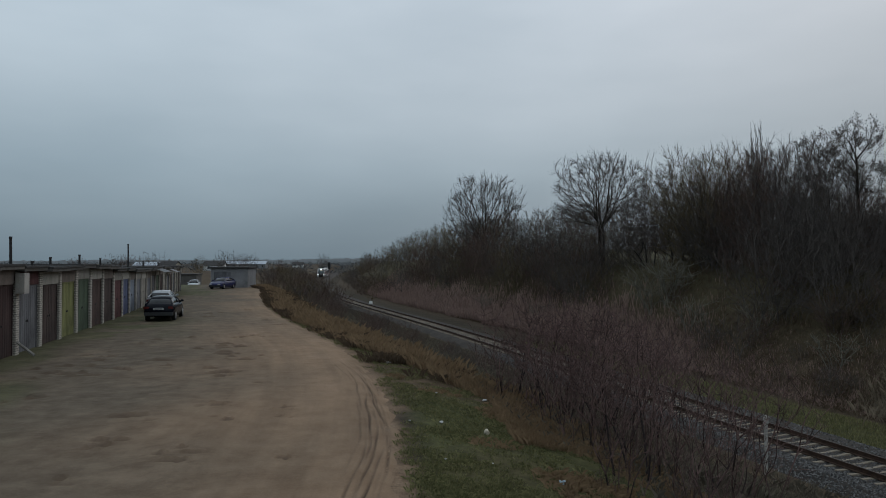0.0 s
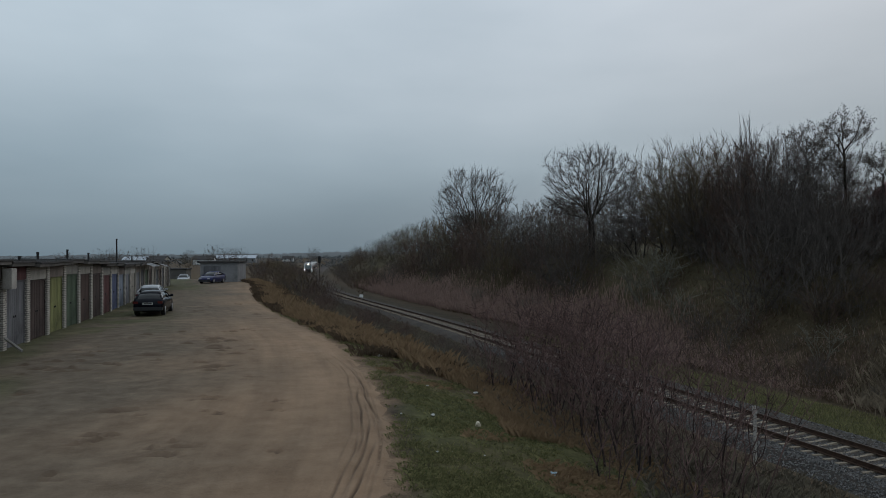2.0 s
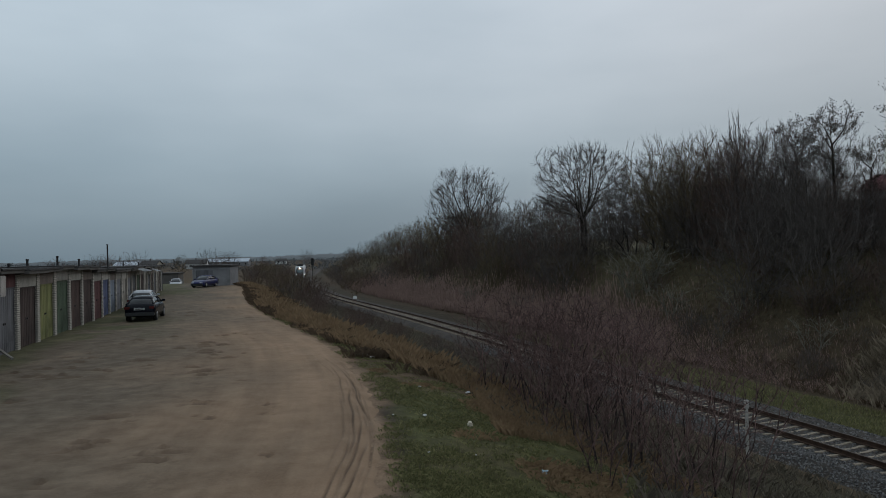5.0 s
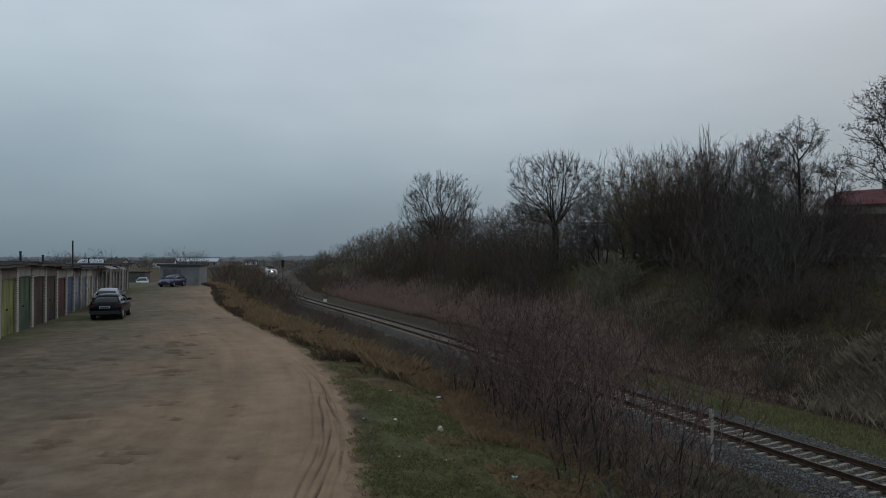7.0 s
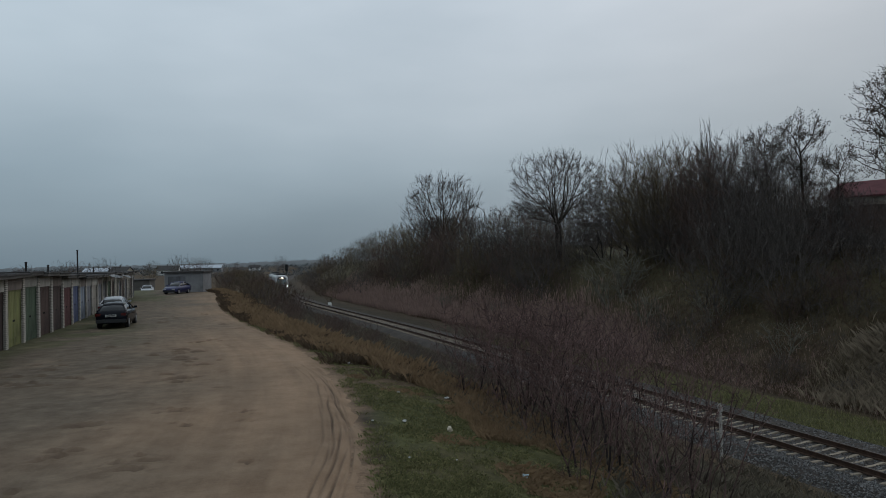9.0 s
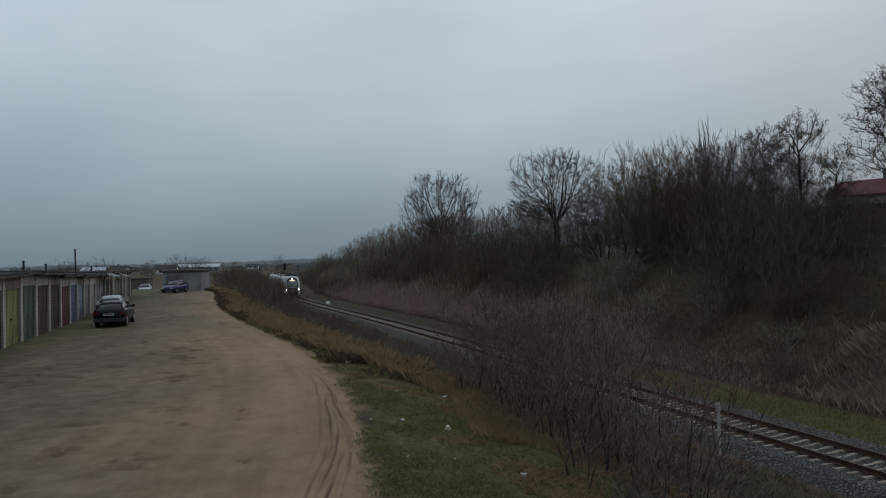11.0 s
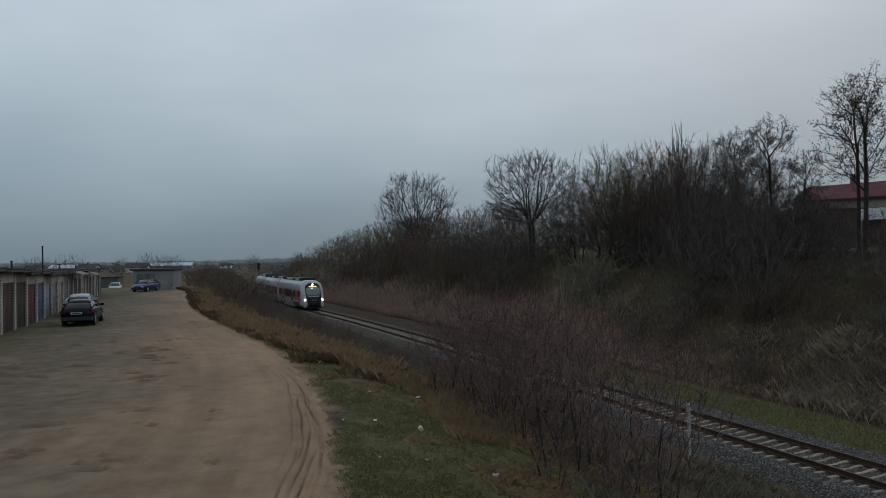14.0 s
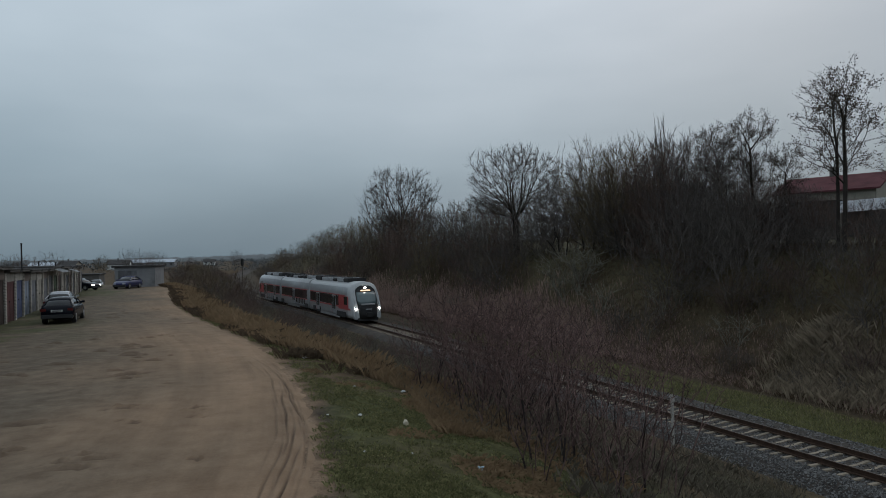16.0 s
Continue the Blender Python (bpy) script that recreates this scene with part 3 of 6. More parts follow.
def stems_of(g, count, spread, height, steps, lean=0.0):
    """The first wood: upright stems, cut in steps, with the way of sap from the root."""
    out = []
    for _ in range(count):
        a, r = g.uniform(0, 6.283), spread * math.sqrt(g.rand())
        x, y, t = r * math.cos(a), r * math.sin(a), lean * g.uniform(0.3, 1.2)
        for k in range(steps + 1):
            f = k / steps
            z = -0.25 + (height + 0.25) * f
            out.append(((x + t * f * height * math.cos(a) + g.normal(0, 0.012) * height * (k > 0), y + t * f * height * math.sin(a) + g.normal(0, 0.012) * height * (k > 0), z), len(out) - 1 if k else -1, max(z, 0.0)))
    return out


def plant(name, pts, trunk, bend, girth, thin, wood, twig, seed, twigs=(4, 0.5, 0.35, 0.6), leaves=None, label="", category="tree", group=""):
    """A woody plant: its stems and limbs are one part, its crown of boughs and twigs another.
    twigs: how many at each end, their length, upward pull and spread."""
    g = np.random.RandomState(seed)
    pos, up = branch_out(pts, trunk, bend)
    n = len(pos)
    kids = np.bincount(up[up >= 0], minlength=n)
    order = range(n - 1, -1, -1)
    tips = np.maximum((kids == 0).astype(float), 0)
    load = tips.copy()
    main, most = np.full(n, -1), np.zeros(n)
    for i in order:
        if up[i] >= 0:
            load[up[i]] += load[i]
            if load[i] > most[up[i]]:
                main[up[i]], most[up[i]] = i, load[i]
    # limbs run smoothly on through their forks
    inner = np.array([i for i in range(n) if up[i] >= 0 and main[i] >= 0])
    for _ in range(3):
        pos[inner] = 0.5 * pos[inner] + 0.25 * (pos[up[inner]] + pos[main[inner]])
    power = math.log(max(load.max(), 2)) / math.log(girth / thin)
    rad = thin * np.maximum(load, 1) ** (1 / power)
    ed = np.array([i for i in range(n) if up[i] >= 0])
    big = rad[ed] > thin * 4
    e0, e1 = ed[big], ed[~big]
    ob = empty(name)
    tagged(ob, label, category, group)
    root = np.arange(n)
    for i in range(n):
        if up[i] >= 0:
            root[i] = root[up[i]]
    if name in ("thicket_tree", "brush", "pale_shrub"):
        e0, e1 = e0[:0], ed
    for k in np.unique(root[e0]):
        e = e0[root[e0] == k]
        V, F = rods(pos[up[e]], pos[e], np.minimum(rad[up[e]], rad[e] * 1.35), rad[e], 6)
        soup("trunk" if len(np.unique(root[e0])) == 1 else "stem", V, F, wood, ob, True)
    V, F = rods(pos[up[e1]], pos[e1], np.minimum(rad[up[e1]], rad[e1] * 1.35), rad[e1] * 0.9, 3)
    count, length, lift, wide = twigs
    ends = np.repeat(ed[load[ed] <= 3], count)
    d = pos[ends] - pos[up[ends]]
    d /= np.maximum(np.linalg.norm(d, axis=1, keepdims=True), 1e-6)
    d = d + g.normal(0, wide, d.shape) + np.array([0, 0, lift])
    d /= np.linalg.norm(d, axis=1, keepdims=True)
    at = pos[ends] + (pos[up[ends]] - pos[ends]) * g.rand(len(ends), 1) * 0.8
    V2, F2 = rods(at, at + d * length * g.uniform(0.5, 1.3, (len(ends), 1)), np.full(len(ends), thin * 0.8), None, 3)
    k = len(V)
    soup("crown", V + V2, F + [[a + k for a in f] for f in F2], twig, ob)
    if leaves:
        per, spread, size, share, lm = leaves
        spots = [Vector(pos[i]) for i in ed if load[i] <= 2 and g.rand() < share]
        lv, lf = leaf_clumps(spots, per, spread, size, seed + 1)
        tagged(soup("foliage", lv, lf, lm, ob), "withered dark leaf and seed clusters")
    return ob


def leaf_clumps(spots, count, spread, size, seed):
    """Many small leaves round the given spots."""
    r = random.Random(seed)
    lv, lf = [], []
    for s in spots:
        for _ in range(count):
            c = s + Vector((r.gauss(0, spread), r.gauss(0, spread), r.gauss(0, spread * 0.8)))
            a = Vector((r.gauss(0, 1), r.gauss(0, 1), r.gauss(0, 1))).normalized() * size * r.uniform(0.6, 1.3)
            b = a.orthogonal().normalized() * size * 0.6
            k = len(lv)
            lv += [c - a, c + b, c + a, c - b]
            lf.append((k, k + 1, k + 2, k + 3))
    return lv, lf


def ground_z(x, y):
    return float(land(x, y)[0])


def set_down(ob, x, y, turn, size=1.0, tilt=0.0, sink=0.05):
    m = Matrix.Translation((x, y, ground_z(x, y) - sink)) @ Matrix.Rotation(turn, 4, "Z") @ Matrix.Rotation(tilt, 4, "X")
    ob.matrix_basis = m @ Matrix.Scale(size, 4)


FAR_SCRUB = []


def join_far(kinds):
    """The scrub too far off to be told apart: one mesh of each colour."""
    for ob, lab in kinds:
        me = ob.children[0].data
        co = np.empty(len(me.vertices) * 3)
        me.vertices.foreach_get("co", co)
        co = np.c_[co.reshape(-1, 3), np.ones(len(me.vertices))]
        faces = [list(p.vertices) for p in me.polygons]
        V, F = [], []
        for k, (src, m) in enumerate([f for f in FAR_SCRUB if f[0] is ob]):
            V.append((co @ np.array(m).T)[:, :3])
            F += [[i + k * len(co) for i in f] for f in faces]
        if V:
            tagged(soup("far_scrub", np.concatenate(V).tolist(), F, me.materials[0]), lab, "scrub", kind="stuff")


def place_far(ob, x, y, turn, size):
    FAR_SCRUB.append((ob, Matrix.Translation((x, y, ground_z(x, y) - 0.05)) @ Matrix.Rotation(turn, 4, "Z") @ Matrix.Scale(size, 4)))


USED = set()


def place(ob, x, y, turn, size, tilt=0.0):
    """The plant itself the first time, a copy after that."""
    c = ob if ob.name not in USED else copy_thing(ob, Matrix())
    USED.add(ob.name)
    set_down(c, x, y, turn, size, tilt)
    return c


def at_bearing(az, u):
    """The place that lies on a bearing from the start, u metres beyond the track."""
    a = radians(az)
    rs = np.arange(8, 400, 0.25)
    x, y = rs * math.sin(a), rs * math.cos(a)
    uu = (x - track_x(y)) * 0.955
    k = int(np.argmin(np.abs(uu - u)))
    return float(x[k]), float(y[k])


# how high the wood stands on the bank, by bearing
WOOD_AZ = [-7, -5.5, -2.1, 0.2, 3, 6, 9, 11.5, 14, 16, 17.5, 19.5, 22, 24, 28, 30, 32, 34, 37, 44]
WOOD_EL = [0.6, 1.1, 2.7, 3.7, 4.2, 4.6, 5.0, 5.1, 5.3, 5.9, 8.0, 9.5, 9.3, 9.6, 9.4, 7.8, 5.0, 3.6, 2.6, 2.6]


def tree_height(az, x, y, share=1.0):
    r = math.hypot(x, y)
    return 3.2 + r * math.tan(radians(float(np.interp(az, WOOD_AZ, WOOD_EL)))) * share - ground_z(x, y)


def build_trees():
    rng = random.Random(21)
    g = np.random.RandomState(3)
    # two round-headed trees
    p = np.concatenate([dome(g, 1250, (0, 0, 6.3), (4.5, 4.5, 3.9)), dome(g, 160, (0.6, 0.4, 4.2), (2.6, 2.6, 1.6))])
    broad = plant("bare_tree", p, stems_of(g, 1, 0, 3.2, 4), 0.62, 0.24, 0.0085, BARK_DARK, TWIG_CROWN, 3, (9, 0.8, 0.30, 0.5), label="bare broad-crowned tree on the embankment", group="bank trees")
    x, y = at_bearing(3.4, 19.5)
    place(broad, x, y, 0.4, (3.2 + math.hypot(x, y) * math.tan(radians(7.05)) - ground_z(x, y)) / 10)
    p = np.concatenate([dome(g, 620, (-1.2, 0.3, 6.6), (3.2, 3.2, 3.2)), dome(g, 620, (1.5, -0.2, 6.7), (3.1, 3.1, 3.1)), dome(g, 200, (-2.0, 0.2, 4.6), (2.4, 2.2, 1.2))])
    broad2 = plant("bare_tree", p, stems_of(g, 2, 0.9, 3.4, 4, 0.05), 0.5, 0.20, 0.0085, BARK_DARK, TWIG_CROWN, 17, (9, 0.7, 0.22, 0.55), label="tall bare tree with spreading limbs", group="bank trees")
    x, y = at_bearing(12.9, 20.0)
    place(broad2, x, y, 0.2, (3.2 + math.hypot(x, y) * math.tan(radians(8.9)) - ground_z(x, y)) / 10)

    # slender trees whose dark leaf clusters hang on crooked limbs
    def ragged(n, wide, low, knots):
        c = np.stack([g.normal(0, wide * 0.62, knots), g.normal(0, wide * 0.62, knots), low + (9.6 - low) * g.rand(knots) ** 0.75], -1)
        c[:, :2] *= (1.15 - 0.5 * np.abs(c[:, 2:] - 7.2) / 3.5)
        return c[g.randint(0, knots, n)] + g.normal(0, 0.34, (n, 3))
    thin = plant("seed_tree", ragged(900, 1.35, 4.2, 46), stems_of(g, 2, 0.6, 7.4, 10, 0.035), 0.42, 0.11, 0.008, BARK_DARK, BARK_DARK, 31, (4, 0.34, 0.05, 0.8), (17, 0.15, 0.050, 0.42, LEAF_DARK), "slender tree with dark withered leaf clusters", group="bank trees")
    thin2 = plant("seed_tree", ragged(650, 1.2, 4.0, 34), stems_of(g, 1, 0, 7.0, 9), 0.42, 0.11, 0.008, BARK_DARK, BARK_DARK, 37, (4, 0.36, 0.05, 0.8), (17, 0.15, 0.050, 0.40, LEAF_DARK), "slender dark tree with withered leaf clusters", group="bank trees")
    for az, u, el, src in ((36.4, 19.5, 12.9, thin), (30.9, 20.5, 10.1, thin2), (44.6, 20, 12.5, thin), (40.6, 24, 8.5, thin2), (33.2, 22, 7.4, thin2), (28.6, 24, 9.3, thin2), (44.5, 22, 12.0, thin2)):
        x, y = at_bearing(az, u)
        place(src, x, y, rng.uniform(0, 6), (3.2 + math.hypot(x, y) * math.tan(radians(el)) - ground_z(x, y)) / 10)
    kinds = ((TWIG_BOUGH, "bare many-stemmed grey tree on the bank"), (TWIG_OLIVE, "bare many-stemmed olive-brown willow"), (TWIG_RED, "bare many-stemmed reddish-brown tree"))
    clump = []
    for i, (m, lab) in enumerate(kinds):
        p = np.concatenate([dome(g, 760, (0, 0, 6.0), (5.0, 5.0, 3.9), 0.3), dome(g, 380, (0, 0, 3.4), (4.6, 4.6, 2.6), 0.3)])
        clump.append(plant("clump_tree", p, stems_of(g, 6, 0.7, 1.4, 2, 0.35), 0.5, 0.085, 0.0095, BARK_DARK, m, 50 + i, (5, 0.85, 0.40, 0.5), label=lab, group="bank trees"))
    # a narrow upright crown behind them
    spire = plant("spire_tree", dome(g, 460, (0, 0, 6.0), (1.0, 1.0, 3.8), 0.1), stems_of(g, 1, 0, 6.0, 8), 0.9, 0.12, 0.0095, BARK_DARK, TWIG_CROWN, 71, (4, 0.6, 0.9, 0.3), label="narrow upright bare tree behind the willows", group="bank trees")
    x, y = at_bearing(24.4, 30)
    place(spire, x, y, 0.3, tree_height(24.4, x, y, 1.11) / 10)
    for az, u, s, i in ((18.6, 20, 0.95, 0), (20.4, 21, 1.0, 1), (21.8, 20, 0.95, 1), (23.2, 22, 0.93, 2), (25.2, 20, 0.93, 2), (26.6, 22, 1.0, 0), (27.8, 21, 0.98, 0), (29.2, 20, 0.95, 0), (31.6, 21, 1.0, 2), (16.6, 20, 0.95, 0), (33.3, 20, 1.1, 0), (35.0, 23, 1.25, 2), (34.0, 22, 1.35, 0), (32.3, 21, 1.05, 2), (33.4, 23, 1.2, 2), (35.6, 21, 1.3, 2), (38.2, 23, 1.4, 2), (39.8, 22, 1.3, 0), (42.0, 23, 1.4, 0)):
        x, y = at_bearing(az, u)
        place(clump[i], x, y, rng.uniform(0, 6), tree_height(az, x, y, s) / 10)
    mass = []
    for i, (m, lab) in enumerate(((TWIG_GREY, kinds[0][1]),) + kinds[1:]):
        p = np.concatenate([dome(g, 300, (0, 0, 5.6), (4.4, 4.4, 4.2), 0.25), dome(g, 180, (0, 0, 2.6), (4.4, 4.4, 2.4), 0.3)])
        mass.append(plant("thicket_tree", p, stems_of(g, 5, 1.2, 1.2, 2, 0.2), 0.55, 0.07, 0.016, BARK_DARK, m, 150 + i, (5, 0.9, 0.30, 0.6), label=lab, group="bank trees"))
    az = -6.6
    while az < 35:
        for u, lo, hi in ((24, 0.85, 1.0), (19, 0.75, 1.0), (15.5, 0.35, 0.75)):
            if (13.2 < az < 19.6 and u < 17) or (14.6 < az < 18.2 and (u < 22 or az > 17)):
                continue
            if az > 31 and u < 20:
                continue
            b = az + rng.uniform(-0.5, 0.5)
            x, y = at_bearing(b, u + rng.uniform(-1.5, 1.5))
            h = tree_height(b, x, y, rng.uniform(lo, hi) * (0.78 if b > 16.5 else 1.0))
            if b > 16.5 and u < 17 and rng.random() < 0.6:
                continue
            place(mass[rng.choice((0, 0, 1, 2) if b > 5 else (0, 1, 1, 2))], x, y, rng.uniform(0, 6), max(h, 2.5) / 10)
        az += 1.15 if az > 5 else 0.85
    build_yard_trees(mass)


def build_yard_trees(mass):
    """Bare trees that show over the garage roofs and beyond the yard."""
    rng = random.Random(9)
    for az, rr, el, i in ((-25.2, 110, 0.75, 0), (-24.2, 115, 0.6, 2), (-22.6, 135, 0.95, 0), (-28.0, 120, 0.4, 2), (-17.4, 230, 1.05, 0), (-15.6, 240, 0.8, 0), (-16.4, 235, 0.7, 2), (-19.4, 260, 0.55, 1), (-9.8, 420, 0.75, 0), (-13.2, 300, 0.3, 2)):
        x, y = rr * math.sin(radians(az)), rr * math.cos(radians(az))
        place(mass[i], x, y, rng.uniform(0, 6), (3.2 + rr * math.tan(radians(el)) - ground_z(x, y)) / 10)


def build_shrubs():
    rng = random.Random(77)
    g = np.random.RandomState(41)

    def fan(n, h, wide, low=0.2):
        """Spots of a vase-shaped shrub."""
        f = low + (1 - low) * g.rand(n) ** 0.8
        a, r = g.uniform(0, 6.283, n), wide * np.sqrt(g.rand(n))
        return np.stack([r * np.cos(a) * (0.25 + 0.85 * f), r * np.sin(a) * (0.25 + 0.85 * f), h * f * (1.0 - 0.22 * (r / wide) ** 2)], -1)
    kinds = []
    for i, (n, wide, stems, lab) in enumerate(((400, 1.5, 11, "bare shrub of thin reddish-brown stems"), (250, 1.2, 7, "sparse bare shrub of upright dark stems"), (470, 1.7, 13, "dense bare shrub with reddish twigs"))):
        kinds.append(plant("shrub", fan(n, 3.0, wide), stems_of(g, stems, 0.45, 0.35, 1, 0.35), 0.30, 0.021, 0.0042, BARK_SHRUB, TWIG_SHRUB, 90 + i, (3, 0.26, 0.24, 0.55), label=lab, category="shrub", group="slope shrubs"))
    near = [(2.3, 20.6, 1.0, 0), (3.2, 19.2, 1.12, 2), (4.4, 18.6, 1.15, 0), (3.6, 17.2, 1.05, 0), (5.2, 16.9, 0.95, 1), (4.4, 15.2, 1.0, 1), (5.7, 13.4, 0.95, 1), (5.4, 11.9, 0.85, 1), (3.5, 13.2, 0.88, 0), (4.6, 13.4, 0.92, 1), (3.1, 11.6, 0.78, 1), (4.3, 11.7, 0.85, 1), (3.8, 22.0, 1.0, 2), (3.9, 10.4, 0.66, 1), (2.8, 18.0, 0.8, 0), (4.9, 20.2, 1.0, 0), (3.7, 14.3, 0.8, 1), (1.9, 19.4, 0.72, 2), (2.6, 16.6, 0.7, 2), (3.0, 15.0, 0.7, 2), (4.2, 17.8, 1.05, 2)]
    for x, y, s, i in near:
        place(kinds[i], x, y, rng.uniform(0, 6), s * 1.12)
    brush = []
    for i, (m, lab) in enumerate(((TWIG_RED, "low reddish brush on the slope"), (TWIG_GREY, "low grey brush on the slope"), (TWIG_OLIVE, "low olive-brown brush on the slope"))):
        brush.append(plant("brush", fan(100, 2.8, 2.0, 0.08), stems_of(g, 6, 0.8, 0.3, 1, 0.5), 0.5, 0.035, 0.011, BARK_DARK, m, 190 + i, (4, 0.46, 0.3, 0.6), label=lab, category="shrub", group="bank brush"))
    pale = plant("pale_shrub", fan(150, 2.8, 2.2), stems_of(g, 5, 0.4, 0.5, 1, 0.6), 0.35, 0.06, 0.013, PALE_TWIG, PALE_TWIG, 290, (3, 0.3, 0.1, 0.9), label="pale lichen-covered bare shrub on the bank", category="shrub", group="pale shrubs")
    for az, u, s in ((16.4, 14.0, 1.2), (17.2, 14.5, 1.6), (18.3, 15.5, 1.5), (19.6, 13.0, 1.1), (24.5, 13.5, 0.9), (3.5, 11.5, 0.8), (8.0, 11.5, 0.8), (29.5, 12.0, 0.8)):
        x, y = at_bearing(az, u)
        place(pale, x, y, rng.uniform(0, 6), s)
    # low shoots round the shrubs' feet
    for x, y, s, i in near:
        place(brush[0], x - rng.uniform(0.1, 0.6), y + rng.uniform(-0.6, 0.6), rng.uniform(0, 6), rng.uniform(0.12, 0.2))
    # the far bank
    for _ in range(122):
        y = 18 + 125 * rng.random() ** 1.2
        u = rng.uniform(10.5, 22)
        x = float(track_x(y)) + u / 0.955
        az = math.degrees(math.atan2(x, y))
        if (13.2 < az < 17 and u < 19) or az > 46 or (az > 32 and u > 17) or (az < 18 and u < 13.5):
            continue
        place(brush[rng.choice((0, 1, 1, 2))], x, y, rng.uniform(0, 6), rng.uniform(0.6, 1.2))
    # thicket between the yard and the line, further off
    for _ in range(80):
        y = rng.uniform(62, 190)
        u = rng.uniform(-13.5, -4.5)
        x = float(track_x(y)) + u / 0.955
        az = math.degrees(math.atan2(x, y))
        if az > -6.6 - (3.5 if y < 85 else 0):
            continue
        place_far(brush[rng.choice((0, 1, 2, 2))], x, y, rng.uniform(0, 6), rng.uniform(0.75, 1.15) * (1.0 + 0.25 * (y > 95)))
    # scrub that hides the foot of the line where it bends away
    for _ in range(46):
        y = rng.uniform(84, 200)
        x = float(track_x(y)) + rng.uniform(-10, -4.6)
        if math.degrees(math.atan2(x, y)) < (-6.2 if y < 118 else -7.4):
            place_far(brush[rng.choice((0, 1, 2))], x, y, rng.uniform(0, 6), rng.uniform(0.7, 1.05))
    # dark scrub on the slope under the gardens
    for _ in range(44):
        az, u = rng.uniform(29, 45), rng.uniform(13.5, 20)
        x, y = at_bearing(az, u)
        place(brush[rng.choice((0, 1, 1, 2))], x, y, rng.uniform(0, 6), rng.uniform(0.45, 0.95))
    # low scrub on the nearer bank
    for _ in range(60):
        az, u = rng.uniform(27, 46), rng.uniform(9.5, 19)
        x, y = at_bearing(az, u)
        place(brush[rng.choice((0, 1, 1, 2))], x, y, rng.uniform(0, 6), rng.uniform(0.25, 0.6))
    # overgrown cutting beyond the line, far off
    for _ in range(56):
        y = rng.uniform(125, 300)
        u = rng.uniform(5.5, 17)
        place_far(brush[rng.choice((0, 1, 2, 2))], float(track_x(y)) + u / 0.955, y, rng.uniform(0, 6), rng.uniform(0.9, 1.6))
    # dark brush higher on the nearer bank
    for _ in range(26):
        az, u = rng.uniform(24, 46), rng.uniform(14, 22)
        x, y = at_bearing(az, u)
        place(brush[rng.choice((0, 1, 1, 2))], x, y, rng.uniform(0, 6), rng.uniform(0.5, 0.9))
    # lower scrub on the slope beside the road
    for _ in range(60):
        y = rng.uniform(24, 75)
        e = rng.uniform(4.5, 10.5)
        place(brush[rng.choice((0, 0, 1))], float(road_edge(y)) + e, y, rng.uniform(0, 6), rng.uniform(0.25, 0.5))
    join_far(zip(brush, ("distant reddish scrub beside the line", "distant grey scrub beside the line", "distant olive-brown scrub beside the line")))


def blades(name, n, spots, height, width, material, seed, label, bend=0.35):
    """Joined grass blades, each two bent triangles; spots gives places and sizes for n draws."""
    g = np.random.RandomState(seed)
    x, y, s = spots(g, n)
    n = len(x)
    z = land(x, y)[0]
    a = g.uniform(0, 6.283, n)
    h = height * s * g.uniform(0.5, 1.2, n)
    w = width * g.uniform(0.7, 1.3, n)
    dx, dy = np.cos(a), np.sin(a)
    b = bend * h * g.uniform(0.2, 1.3, n)
    V = np.stack([np.stack([x - dy * w, y + dx * w, z - 0.02], -1), np.stack([x + dy * w, y - dx * w, z - 0.02], -1),
                  np.stack([x + dx * b * 0.35 + dy * w * 0.7, y + dy * b * 0.35 - dx * w * 0.7, z + h * 0.6], -1), np.stack([x + dx * b, y + dy * b, z + h * 0.95], -1)], 1).reshape(-1, 3)
    k = np.arange(n) * 4
    F = np.concatenate([np.stack([k, k + 1, k + 2], -1), np.stack([k, k + 2, k + 3], -1)])
    ob = soup(name, V.tolist(), F.tolist(), material)
    tagged(ob, label, "grass", kind="stuff")


def tufts(name, spots, per, height, width, material, seed, label, splay=0.6, wide=0.05):
    """Grass in tufts: blades that lean out from the middle of each; spots gives the tufts' places and sizes."""
    g = np.random.RandomState(seed)
    x, y, s = spots(g)
    k = g.poisson(per, len(x))
    x, y, s = np.repeat(x, k), np.repeat(y, k), np.repeat(s, k)
    n = len(x)
    a, r = g.uniform(0, 6.283, n), np.sqrt(g.rand(n))
    dx, dy = np.cos(a), np.sin(a)
    x, y = x + dx * r * wide * s, y + dy * r * wide * s
    z = land(x, y)[0]
    h = height * s * g.uniform(0.45, 1.15, n)
    a = a + g.normal(0, 1.1, n)
    dx, dy = np.cos(a), np.sin(a)
    b = splay * h * (0.25 + r) * g.uniform(0.1, 1.5, n)
    w = width * g.uniform(0.7, 1.3, n)
    V = np.stack([np.stack([x - dy * w, y + dx * w, z - 0.02], -1), np.stack([x + dy * w, y - dx * w, z - 0.02], -1),
                  np.stack([x + dx * b * 0.4 + dy * w * 0.7, y + dy * b * 0.4 - dx * w * 0.7, z + h * 0.65], -1), np.stack([x + dx * b, y + dy * b, z + h * (1 - 0.3 * splay)], -1)], 1).reshape(-1, 3)
    f = np.arange(n) * 4
    F = np.concatenate([np.stack([f, f + 1, f + 2], -1), np.stack([f, f + 2, f + 3], -1)])
    tagged(soup(name, V.tolist(), F.tolist(), material), label, "grass", kind="stuff")


